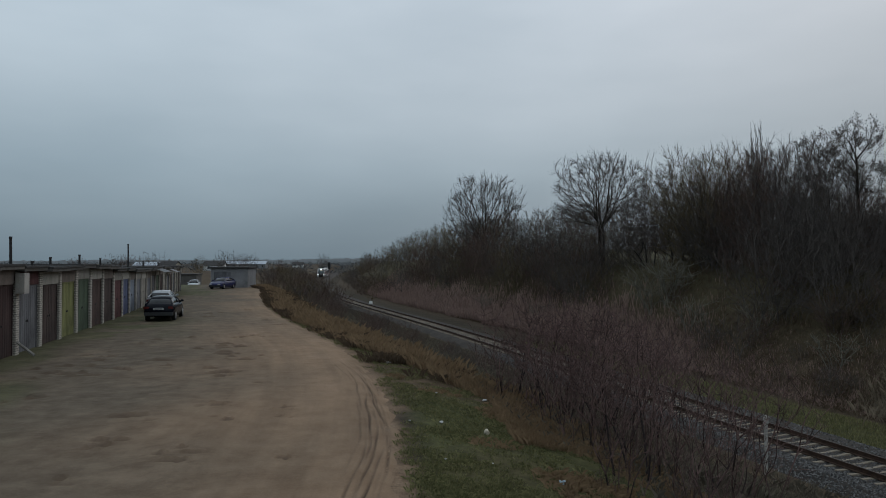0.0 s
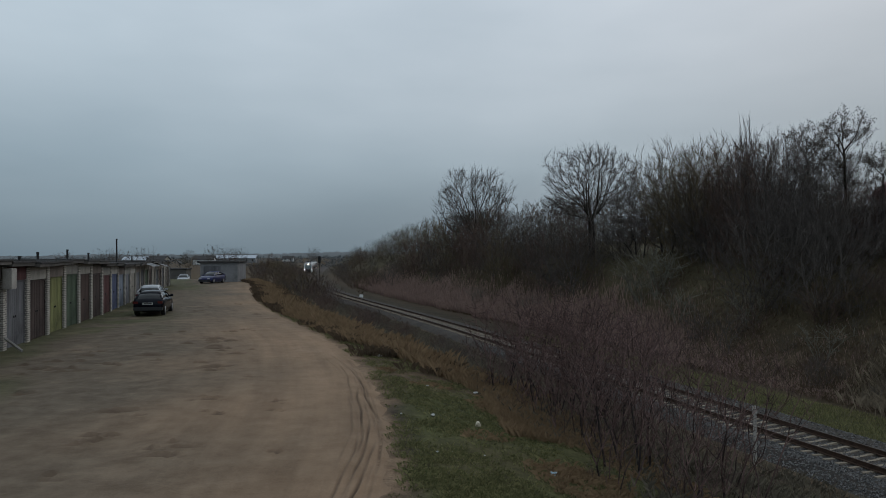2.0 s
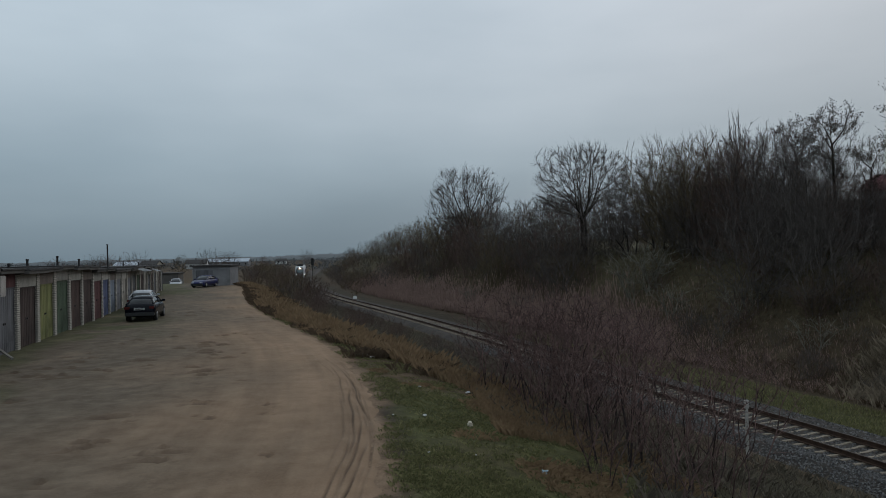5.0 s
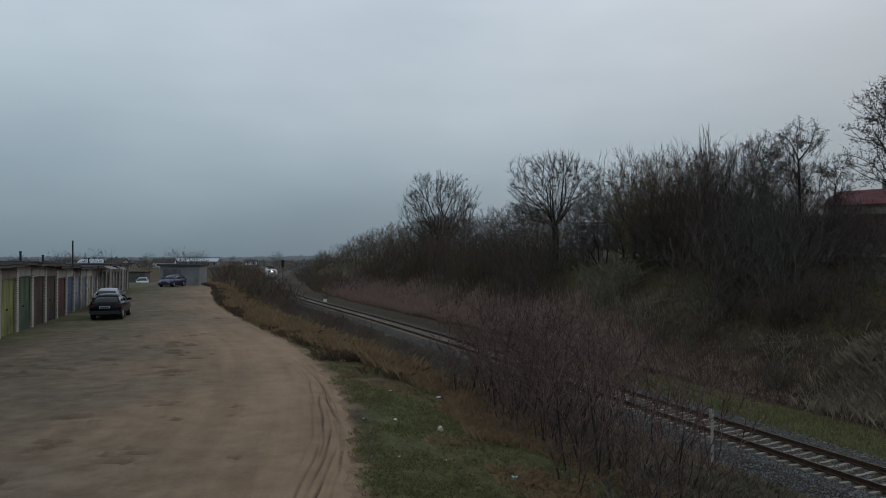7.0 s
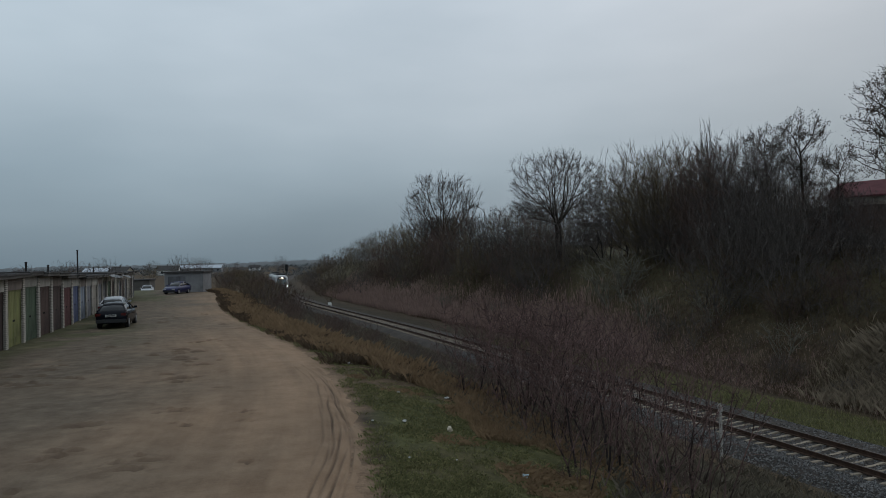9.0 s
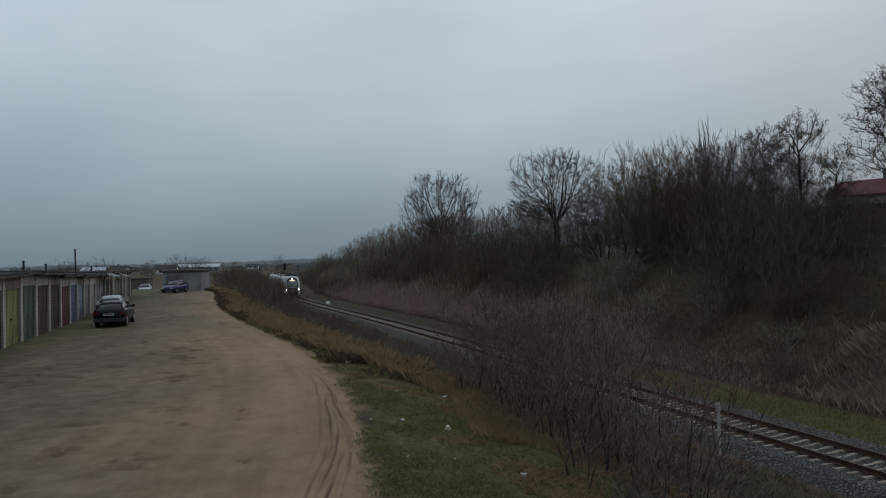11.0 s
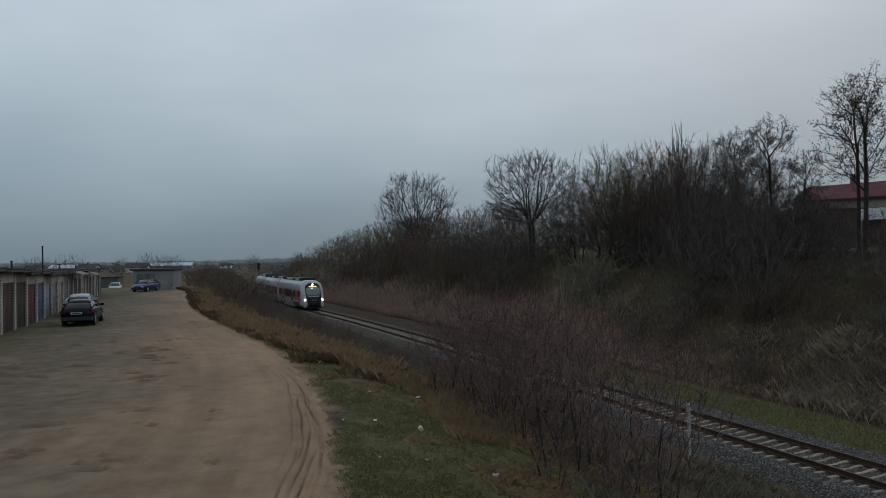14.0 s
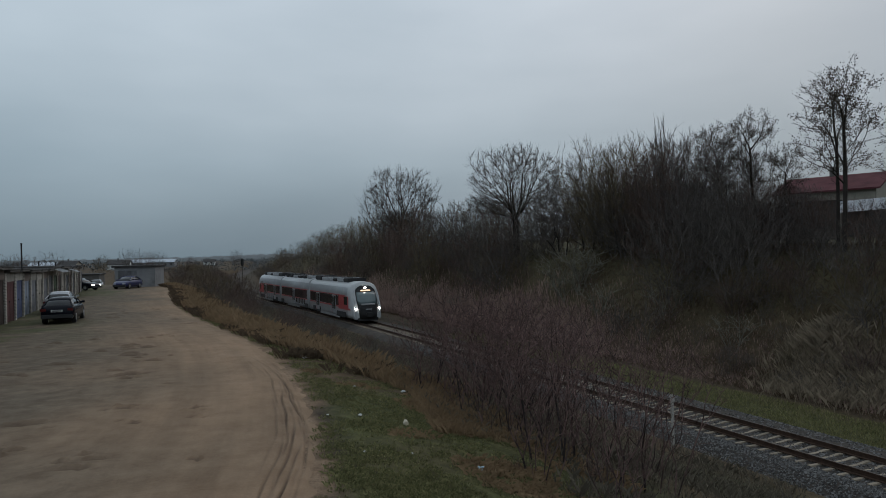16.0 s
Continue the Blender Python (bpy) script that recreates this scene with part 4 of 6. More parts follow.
def build_grass():
    def verge(g):
        n = 15000
        y = 8 + 50 * g.rand(n) ** 1.9
        e = g.uniform(-0.12, 4.2, n) * (1 - 0.45 * smooth(22, 40, y))
        x = road_edge(y) + e
        keep = (g.rand(n) < 0.10 + 0.9 * smooth(-0.55, 0.25, lumps(x, y, 0.8, 7) + 0.6 * lumps(x, y, 0.25, 2) - 0.35 * smooth(1.8, 3.2, e))) & (g.rand(n) < smooth(-0.15, 0.25, e + 0.25 * lumps(x, y, 0.35, 3)))
        x, y = x[keep], y[keep]
        return x, y, np.clip(0.95 + 0.5 * lumps(x, y, 0.5, 7) + g.normal(0, 0.2, len(x)), 0.4, 1.8)
    tufts("verge_grass", verge, 13, 0.058, 0.0040, GRASS, 1, "short tufted green grass on the verge", 1.0, 0.11)

    def withered(g):
        n = 6500
        y = 8 + 26 * g.rand(n) ** 1.5
        x = road_edge(y) + g.uniform(0.3, 5.5, n)
        keep = g.rand(n) < smooth(0.15, 0.7, lumps(x, y, 0.7, 2) + 0.7 * smooth(1.6, 3.2, x - road_edge(y)) - 0.25)
        x, y = x[keep], y[keep]
        return x, y, np.clip(0.9 + 0.4 * lumps(x, y, 1.0, 5), 0.4, 1.6)
    tufts("withered_verge_grass", withered, 12, 0.13, 0.0034, STRAW, 6, "withered thin grass among the green verge", 1.1, 0.10)

    def dry_edge(g):
        n = 10500
        y = 14 + 80 * g.rand(n) ** 1.35
        e = 0.35 + np.abs(g.normal(0, 1.25, n)) + 2.2 * smooth(30, 18, y) + 0.35 * lumps(y, y * 0.4, 1.1, 5)
        x = road_edge(y) + e
        keep = (lumps(x, y, 1.5, 9) > np.where(y < 24, -0.25, -0.55)) & (e > 0.1) & (g.rand(n) > 0.70 * smooth(34, 52, y))
        x, y, e = x[keep], y[keep], e[keep]
        return x, y, (0.85 + 0.4 * lumps(x, y, 1.2, 3)) * (0.4 + 0.6 * smooth(15, 28, y)) * (0.4 + 0.6 * smooth(0.1, 1.2, e)) * np.clip(g.normal(1, 0.25, len(x)), 0.5, 1.5)
    tufts("dry_verge_grass", dry_edge, 17, 0.46, 0.0032, STRAW, 2, "tall dry straw-coloured tufts on the slope edge", 0.42, 0.30)

    def weeds(g):
        n = 5200
        y = 20 + 72 * g.rand(n) ** 1.1
        e = g.uniform(0.15, 3.6, n)
        x = road_edge(y) + e
        keep = (lumps(x, y, 1.1, 12) > -0.1) & (g.rand(n) < 0.25 + 0.75 * smooth(28, 44, y))
        return x[keep], y[keep], g.uniform(0.6, 1.4, int(keep.sum()))
    tufts("dark_weeds", weeds, 22, 0.30, 0.0040, WITHERED, 12, "dark brown withered weeds along the road edge", 0.7, 0.26)

    def slope(g, n):
        y = 9 + 90 * g.rand(n) ** 1.3
        u = g.uniform(-13, -2.8, n)
        x = track_x(y) + u / 0.955
        keep = (x - road_edge(y) > 2) & (lumps(x, y, 1.8, 2) > -0.5)
        x, y = x[keep], y[keep]
        return x, y, 0.8 + 0.4 * lumps(x, y, 1.2, 3)
    blades("slope_grass", 48000, slope, 0.30, 0.006, SLOPE, 7, "matted brown grass on the railway slope", 0.8)

    def reeds(g, n):
        y = 20 + 140 * g.rand(n) ** 1.2
        u = 8.4 + np.abs(g.normal(0, 2.5, n)) + 0.5 * lumps(y, y, 3.0)
        x = track_x(y) + u / 0.955
        keep = g.rand(n) < 0.45 + 0.55 * smooth(40, 60, y)
        x, y, u = x[keep], y[keep], u[keep]
        return x, y, (0.8 + 0.35 * lumps(y, u, 2.0, 3)) * (0.28 + 0.72 * smooth(40, 66, y))
    blades("reeds", 85000, reeds, 1.35, 0.008, REED, 3, "dry pinkish-brown reeds along the railway", 0.25)

    def strip(g, n):
        y = 12 + 50 * g.rand(n) ** 1.5
        x = track_x(y) + g.uniform(3.4, 7.4, n) / 0.955
        return x, y, 1.0 + 0.3 * lumps(x, y, 1.0)
    blades("trackside_grass", 36000, strip, 0.15, 0.010, GRASS, 4, "low green grass beside the track", 0.6)

    def bank(g, n):
        y = 16 + 75 * g.rand(n) ** 1.2
        u = g.uniform(8, 22, n)
        x = track_x(y) + u / 0.955
        az = np.degrees(np.arctan2(x, y))
        keep = (lumps(x, y, 2.4, 6) > -0.7) & ~((az > 12.5) & (az < 18) & (u > 12) & (g.rand(n) < 0.8))
        x, y = x[keep], y[keep]
        return x, y, 0.8 + 0.4 * lumps(x, y, 1.5, 2)
    blades("bank_grass", 48000, bank, 0.34, 0.007, WITHERED, 5, "tangled brown grass on the embankment", 0.9)

    def tussock(g, n):
        c = g.randint(0, 26, n)
        az, uu = g.uniform(33.0, 39.5, 26)[c], g.uniform(9.0, 12.5, 26)[c]
        a = np.radians(az)
        # meet the bearing with the strip beyond the track
        r = (uu / 0.955 + 20.0) / (np.sin(a) + 0.285 * np.cos(a))
        x, y = r * np.sin(a) + g.normal(0, 0.7, n), r * np.cos(a) + g.normal(0, 0.7, n)
        return x, y, np.ones(n)
    def big_tussock(g, n):
        a = radians(35.8)
        rr = 41.0
        d, w = np.sqrt(g.rand(n)) * 1.7, g.uniform(0, 6.283, n)
        return rr * math.sin(a) + d * np.cos(w), rr * math.cos(a) + d * np.sin(w), 1.1 - 0.35 * d
    blades("grass_tussock", 2400, big_tussock, 1.05, 0.004, REED_PALE, 9, "large pale drooping tussock on the bank", 0.8)
    blades("pale_tussocks", 7000, tussock, 0.70, 0.0035, REED_PALE, 8, "pale drooping tussocks of dead grass on the bank", 0.6)


# ---- garages ----
def door_paint(name, col):
    return varied(name, tuple(c * 0.85 + 0.006 for c in col), 0.8, 0.0, 1.6, 0.5, 14, 0.25, 0.15, (1, 1, 0.22), tuple(c * 0.35 + 0.012 for c in col))


DOORS = [door_paint("paint_" + n, c) for n, c in (("maroon", (0.048, 0.028, 0.026)), ("grey", (0.120, 0.120, 0.128)), ("brown", (0.055, 0.038, 0.034)), ("lime", (0.170, 0.176, 0.070)), ("green", (0.060, 0.085, 0.055)), ("rust_brown", (0.066, 0.042, 0.036)), ("cream", (0.26, 0.24, 0.21)), ("dark_red", (0.085, 0.034, 0.034)), ("blue", (0.075, 0.092, 0.165)), ("pale_blue", (0.19, 0.22, 0.27)), ("steel", (0.16, 0.165, 0.18)))]
# stained concrete, its base darkened to carry the shade below the garage roofs
SLAB_DARK = varied("stained_shaded_slab", (0.105, 0.098, 0.090), 0.9, 0, 1.2, 0.3, 20, 0.3, dirt=(0.045, 0.042, 0.040), per_object=0.2)
LINTELS = [varied("lintel_" + n, c, 0.9, 0, 1.2, 0.25, 20, 0.3, dirt=tuple(v * 0.45 for v in c)) for n, c in (("grey", (0.20, 0.19, 0.17)), ("pale", (0.30, 0.285, 0.255)), ("brown", (0.14, 0.115, 0.10)))]
DOOR_WORDS = ["dark maroon", "plain grey", "dark brown", "yellow-green", "dull green", "rust-brown", "cream", "dark red", "blue", "pale blue", "steel-grey"]


def ribbed(x0, x1, z0, z1):
    """A sheet-metal door leaf with pressed upright ribs and a border."""
    n = 5
    prof = [(x0, 0.04)]
    for i in range(n):
        c, w = x0 + (x1 - x0) * (i + 0.5) / n, (x1 - x0) / n
        prof += [(c - w * 0.46, 0.042), (c - w * 0.43, 0.034), (c + w * 0.43, 0.034), (c + w * 0.46, 0.042)]
    prof += [(x1, 0.04), (x1, 0.09), (x0, 0.09)]
    bm = bmesh.new()
    a, b = [bm.verts.new((x, y, z0)) for x, y in prof], [bm.verts.new((x, y, z1)) for x, y in prof]
    m = len(prof)
    for i in range(m):
        bm.faces.new((a[i], a[(i + 1) % m], b[(i + 1) % m], b[i]))
    bm.faces.new(a[::-1])
    bm.faces.new(b)
    bmesh.ops.recalc_face_normals(bm, faces=bm.faces)
    return bm


def build_garage(k, origin, rz, w, h, door, red_top=False, canopy=False, pipe=0.0):
    g = empty("garage", Matrix.Translation(origin) @ Matrix.Rotation(rz, 4, "Z"))
    tagged(g, "white-brick garage with " + DOOR_WORDS[door] + " metal doors and tar roof", "garage", "row of garages")
    pw = 0.34
    part("pillar", boxed(0, -0.07, -0.1, pw, 0.35, h - 0.20, bevel=0.01), BRICK_W, g, "white brick pillar")
    part("side_wall", boxed(0.04, 0.35, -0.1, 0.3, 5.6, h - 0.25), BRICK_W, g)
    part("back_wall", boxed(0.3, 5.4, -0.1, w, 5.6, h - 0.25), BRICK_W, g)
    dh = h - 0.75
    part("lintel", boxed(pw, -0.03, dh + 0.06, w, 0.28, h - 0.20, bevel=0.012), LINTELS[k % 3] if not red_top else DOORS[7], g, "concrete lintel beam")
    fr = bmesh.new()
    for a in ((pw, 0.02, 0, pw + 0.06, 0.14, dh), (w - 0.06, 0.02, 0, w, 0.14, dh), (pw, 0.02, dh, w, 0.14, dh + 0.06)):
        box(fr, *a)
    part("door_frame", fr, DOORS[door], g)
    mid = (pw + w) / 2
    for x0, x1 in ((pw + 0.065, mid - 0.006), (mid + 0.006, w - 0.065)):
        bm = ribbed(x0, x1, 0.03, dh - 0.005)
        d = part("door", bm, DOORS[door], g)
        part("handle", boxed(mid - 0.10 if x0 < mid - 0.3 else mid + 0.05, 0.005, 1.04, mid - 0.05 if x0 < mid - 0.3 else mid + 0.10, 0.035, 1.12, bevel=0.006), POLE, d)
    r = bmesh.new()
    ov = 0.40 + 0.10 * math.sin(k * 1.9)
    box(r, 0.002, -ov, h - 0.19, w - 0.002, 5.7, h - 0.06, bevel=0.015)
    part("roof_slab", r, SLAB_DARK, g, "stained concrete roof slab, darkened with painted eave shade")
    r = boxed(0.001, -ov - 0.05, h - 0.08, w - 0.001, 5.75, h, bevel=0.02)
    part("roofing", r, ROOFING, g, "black tar roofing")
    if red_top:
        part("meter_box", boxed(-0.12, -0.36, h - 0.95, 0.40, -0.075, h - 0.24, bevel=0.015), CONCRETE, g, "grey concrete box under the eave")
    if canopy:
        bm = bmesh.new()
        vs = [bm.verts.new(c) for c in ((0, -1.0, h - 0.42), (w, -1.0, h - 0.42), (w, 0.1, h - 0.02), (0, 0.1, h - 0.02))]
        f = bm.faces.new(vs)
        bmesh.ops.solidify(bm, geom=[f], thickness=0.03)
        part("canopy", bm, METAL_GREY, g, "sloping sheet-metal canopy")
    if pipe:
        bm = tube(bmesh.new(), (w * 0.6, 1.4, h - 0.05), (w * 0.6 - pipe * 0.05, 1.4, h + pipe), 0.055, 0.05, 10)
        tube(bm, (w * 0.6 - pipe * 0.05, 1.4, h + pipe), (w * 0.6 - pipe * 0.05, 1.4, h + pipe + 0.08), 0.065, 0.065, 10)
        part("chimney_pipe", bm, POLE, g, "dark stove pipe")
    return g


def build_garages():
    rng = random.Random(4)
    order = [0, 2, 0, 1, 2, 3, 4, 5, 2, 7, 8, 9, 10, 6, 10, 1, 4, 2, 6, 10, 5, 1, 6, 2, 1, 10]
    y = 23.6 - 3 * 2.41
    pipes = {4: 1.1, 5: 0.12, 6: 0.25, 8: 0.5, 10: 0.5, 12: 0.2, 14: 1.7, 17: 0.35, 21: 0.3}
    for k in range(25):
        x = float(wall_line(y))
        s = float(wall_line(y + 2) - wall_line(y)) / 2
        n = math.hypot(1, s)
        w = 2.41 * n
        h = float(np.interp(k, [0, 3, 8, 11, 27], [3.2, 3.12, 2.95, 2.78, 2.7])) + rng.uniform(-0.09, 0.09)
        build_garage(k, (x, y, 0.0), math.atan2(1, s), w, h, order[k % len(order)], k == 3, k in (15, 16, 19), pipes.get(k, 0.0))
        y += w / n


# ---- cars ----
GLASS_DARK = varied("dark_window_glass", (0.010, 0.012, 0.014), 0.1, 0, 2, 0.1, 10, 0.0, 0.4)
TYRE = varied("tyre_rubber", (0.018, 0.018, 0.018), 0.85, 0, 6, 0.2, 40, 0.2)
RIM = varied("alloy_rim", (0.28, 0.28, 0.29), 0.4, 0.7, 6, 0.15, 40, 0.0)
LAMP_RED = varied("tail_lamp_red", (0.075, 0.010, 0.010), 0.2, 0, 6, 0.1, 40, 0.0, 0.5)
LAMP_CLEAR = varied("lamp_glass", (0.55, 0.56, 0.58), 0.15, 0.2, 6, 0.1, 40, 0.0, 0.5)
PLATE = varied("plate_white", (0.40, 0.40, 0.40), 0.5, 0, 6, 0.05, 40, 0.0)
INK = varied("black_ink", (0.02, 0.02, 0.02), 0.6, 0, 6, 0.1, 40, 0.0)
BUMPER = varied("grey_plastic", (0.030, 0.031, 0.033), 0.7, 0, 6, 0.1, 60, 0.1)


def loft(stations, close_ends=True):
    """Joins rings of equal point count, given as lists of (x, y, z)."""
    bm = bmesh.new()
    rings = [[bm.verts.new(p) for p in s] for s in stations]
    n = len(rings[0])
    for a, b in zip(rings, rings[1:]):
        for i in range(n):
            bm.faces.new((a[i], a[(i + 1) % n], b[(i + 1) % n], b[i]))
    if close_ends:
        bm.faces.new(rings[0][::-1])
        bm.faces.new(rings[-1])
    bmesh.ops.recalc_face_normals(bm, faces=bm.faces)
    for f in bm.faces:
        f.smooth = True
    return bm


def build_car(name, paint, label, m, length=4.4, width=1.7, height=1.40, lit=None):
    """A five-door car, its tail at local -y."""
    car = empty(name, m)
    tagged(car, label, "car", "parked cars")
    hw, L = width / 2, length / 2
    # (y, half width, sill, belt)
    st = [(-L, 0.86, 0.36, 0.72), (-L + 0.10, 0.95, 0.27, 0.92), (-L + 0.45, 0.99, 0.22, 0.95), (-L * 0.45, 1.0, 0.20, 0.94), (0, 1.0, 0.20, 0.91), (L * 0.40, 1.0, 0.20, 0.89), (L * 0.55, 0.98, 0.21, 0.86), (L - 0.35, 0.94, 0.23, 0.74), (L - 0.06, 0.84, 0.28, 0.62), (L, 0.74, 0.36, 0.54)]
    rings = []
    for y, w, a, b in st:
        x = hw * w
        rings.append([(-x * 0.93, y, a), (-x, y, a + (b - a) * 0.35), (-x * 0.985, y, b - 0.10), (-x * 0.93, y, b - 0.015), (-x * 0.5, y, b + 0.012), (0, y, b + 0.02), (x * 0.5, y, b + 0.012), (x * 0.93, y, b - 0.015), (x * 0.985, y, b - 0.10), (x, y, a + (b - a) * 0.35), (x * 0.93, y, a)])
    body = part("body", loft(rings), paint, car)
    # cabin: glass shell and painted roof with pillars
    cab = [(-L + 0.22, 0.80, 0.93), (-L + 0.62, 0.72, height - 0.13), (-L + 0.95, 0.70, height - 0.02), (-0.35, 0.70, height), (0.15, 0.70, height - 0.04), (L * 0.30, 0.77, 1.10), (L * 0.48, 0.82, 0.90)]
    rings = []
    for y, w, z in cab:
        x, b = hw * w, 0.90
        xb = hw * 0.90
        rings.append([(-xb, y, b - 0.03), (-x * 0.5 - xb * 0.5, y, (b + z) / 2), (-x * 0.96, y, z - 0.05), (-x * 0.8, y, z), (0, y, z + 0.02), (x * 0.8, y, z), (x * 0.96, y, z - 0.05), (x * 0.5 + xb * 0.5, y, (b + z) / 2), (xb, y, b - 0.03)])
    cabin = part("cabin_glass", loft(rings), GLASS_DARK, car, "dark car windows")
    rr = []
    for y, w, z in cab[1:5]:
        x = hw * w
        rr.append([(-x * 0.985, y, z - 0.075), (-x * 0.97, y, z - 0.03), (-x * 0.8, y, z + 0.012), (0, y, z + 0.03), (x * 0.8, y, z + 0.012), (x * 0.97, y, z - 0.03), (x * 0.985, y, z - 0.075)])
    part("roof", loft(rr), paint, car)
    for s in (-1, 1):
        for (y0, w0, z0), (y1, w1, z1) in ((cab[0], cab[1]), (cab[5], cab[4]), (cab[6], cab[5])):
            bm = tube(bmesh.new(), (s * hw * (w0 * 0.97 if z0 > 1 else 0.885), y0, z0 - 0.02), (s * hw * w1 * 0.975, y1, z1 - 0.05), 0.045, 0.035, 6)
            part("pillar", bm, paint, car)
        bm = tube(bmesh.new(), (s * hw * 0.905, -0.1, 0.9), (s * hw * 0.70, -0.2, height - 0.06), 0.035, 0.03, 6)
        part("pillar", bm, paint, car)
        mir = boxed(s * hw * 0.93 - 0.09 * (s < 0), L * 0.34, 0.90, s * hw * 0.93 + 0.17 * (s > 0) - 0.08 * (s < 0), L * 0.34 + 0.09, 1.02, bevel=0.02)
        part("mirror", mir, paint, car)
        tl = boxed(s * hw * 0.80 - 0.14, -L - 0.012, 0.66, s * hw * 0.80 + 0.14 - (0.03 if s > 0 else -0.0), -L + 0.10, 0.80, bevel=0.015)
        part("tail_lamp", tl, LAMP_RED, car)
        hl = boxed(s * hw * 0.62 - 0.16, L - 0.10, 0.52, s * hw * 0.62 + 0.16, L + 0.015, 0.63, bevel=0.015)
        part("headlamp", hl, lit if lit else LAMP_CLEAR, car)
        for y in (-L + 0.78, L - 0.80):
            w = part("wheel", tube(bmesh.new(), (s * (hw - 0.20), y, 0.30), (s * (hw - 0.01), y, 0.30), 0.30, 0.29, 20), TYRE, car)
            part("rim", tube(bmesh.new(), (s * (hw - 0.03), y, 0.30), (s * (hw + 0.004), y, 0.30), 0.19, 0.17, 14), RIM, w)
    part("rear_bumper", boxed(-hw * 0.93, -L - 0.05, 0.30, hw * 0.93, -L + 0.2, 0.50, bevel=0.03), BUMPER, car)
    part("front_bumper", boxed(-hw * 0.86, L - 0.15, 0.26, hw * 0.86, L + 0.05, 0.46, bevel=0.03), BUMPER, car)
    pl = part("number_plate", boxed(-0.26, -L - 0.045, 0.62, 0.26, -L - 0.015, 0.73), PLATE, car)
    part("plate_bar", boxed(-0.20, -L - 0.050, 0.65, 0.20, -L - 0.044, 0.70), INK, pl)
    return car


PAPER = varied("dirty_paper", (0.44, 0.44, 0.43), 0.8, 0, 8, 0.25, 40, 0.2)
CREAM = varied("cream_paper", (0.52, 0.46, 0.36), 0.8, 0, 8, 0.15, 40, 0.2)
BAG = varied("pale_blue_plastic", (0.24, 0.32, 0.36), 0.5, 0, 8, 0.35, 40, 0.2)
PAINT_NAVY = varied("navy_car_paint", (0.005, 0.006, 0.010), 0.22, 0.0, 3, 0.15, 40, 0.0, 0.12)
CAR_LAMP = glow("car_headlamp_glow", (1.0, 0.97, 0.9), 9.0)
PAINT_BLUE = varied("blue_car_paint", (0.014, 0.019, 0.075), 0.3, 0.1, 3, 0.15, 40, 0.0, 0.35)
PAINT_SILVER = varied("silver_car_paint", (0.36, 0.37, 0.39), 0.35, 0.4, 3, 0.1, 40, 0.0, 0.5)


def build_arriving_car():
    return build_car("car", PAINT_NAVY, "dark car with lit headlamps arriving past the garages", pose(-37, 79.2, 0.02, 0, 0, -108), 4.3, 1.68, 1.38, CAR_LAMP)


def build_cars():
    build_car("car", PAINT_NAVY, "dark navy hatchback parked beside the garages", pose(-15.6, 38.9, 0.02, 0, 0, 13.0), 4.2, 1.54, 1.30)
    build_car("car", PAINT_SILVER, "pale silver car parked ahead of the dark hatchback", pose(-18.5, 45.8, 0.02, 0, 0, 15.6), 4.1, 1.54, 1.30)
    build_car("car", PAINT_BLUE, "blue car parked before the block shed", pose(-25.9, 81.4, 0.02, 0, 0, 172), 4.0, 1.64, 1.36)
    build_car("car", PAINT_SILVER, "pale silver car parked by the last garages", pose(-38.6, 107.5, ground_z(-38.6, 107.5), 0, 0, 195), 4.2, 1.64, 1.36)


# ---- the diesel railcar train ----
T_BODY = varied("silver_train_paint", (0.215, 0.22, 0.23), 0.35, 0.1, 1.5, 0.08, 30, 0.0, 0.5, dirt=(0.30, 0.29, 0.28))
T_WHITE = varied("white_train_paint", (0.36, 0.37, 0.38), 0.35, 0, 1.5, 0.06, 30, 0.0, 0.5)
T_RED = varied("red_train_paint", (0.29, 0.032, 0.034), 0.4, 0, 1.5, 0.1, 30, 0.0, 0.5)
T_BAND = varied("dark_window_band", (0.040, 0.020, 0.021), 0.25, 0, 1.5, 0.1, 30, 0.0, 0.5)
T_SCREEN = varied("windscreen_glass", (0.085, 0.115, 0.120), 0.12, 0, 1.5, 0.1, 30, 0.0, 0.6)
T_DARK = varied("dark_underframe", (0.020, 0.020, 0.021), 0.75, 0, 3, 0.3, 30, 0.2)
T_ROOF = varied("roof_grey", (0.30, 0.31, 0.32), 0.6, 0.1, 2, 0.2, 30, 0.1)
T_LAMP = glow("headlamp_glow", (1.0, 0.96, 0.88), 14.0)
T_SIGN = glow("amber_display", (1.0, 0.55, 0.22), 0.9)
HW, ROOF = 1.47, 3.84


def ring(y, hw=HW, zb=0.38, zt=ROOF):
    pts = [(hw * 0.97, zb), (hw, zb + 0.35), (hw, 2.45), (hw * 0.985, 2.75), (hw * 0.93, zt - 0.55), (hw * 0.80, zt - 0.27), (hw * 0.55, zt - 0.09), (hw * 0.25, zt - 0.015)]
    return [(x, y, z) for x, z in pts] + [(-x, y, z) for x, z in pts[::-1]]


def face_back(x, z):
    """How far the front face lies behind the tip."""
    return 0.10 + 1.75 * max(0.0, (z - 1.15) / 2.9) ** 1.35 + 0.12 * max(0.0, (1.0 - z)) + 0.62 * (abs(x) / HW) ** 2.6


def nose_rings(L):
    out = []
    for w in (0.0, 0.35, 0.65, 0.85, 1.0):
        y0 = L - 3.0 + 3.0 * w
        r = ring(0, HW * (1 - 0.045 * w ** 2))
        out.append([(x, y0 - face_back(x, z) * w ** 1.5, z - (0.06 * w if z > 3 else 0)) for x, _, z in r])
    return out


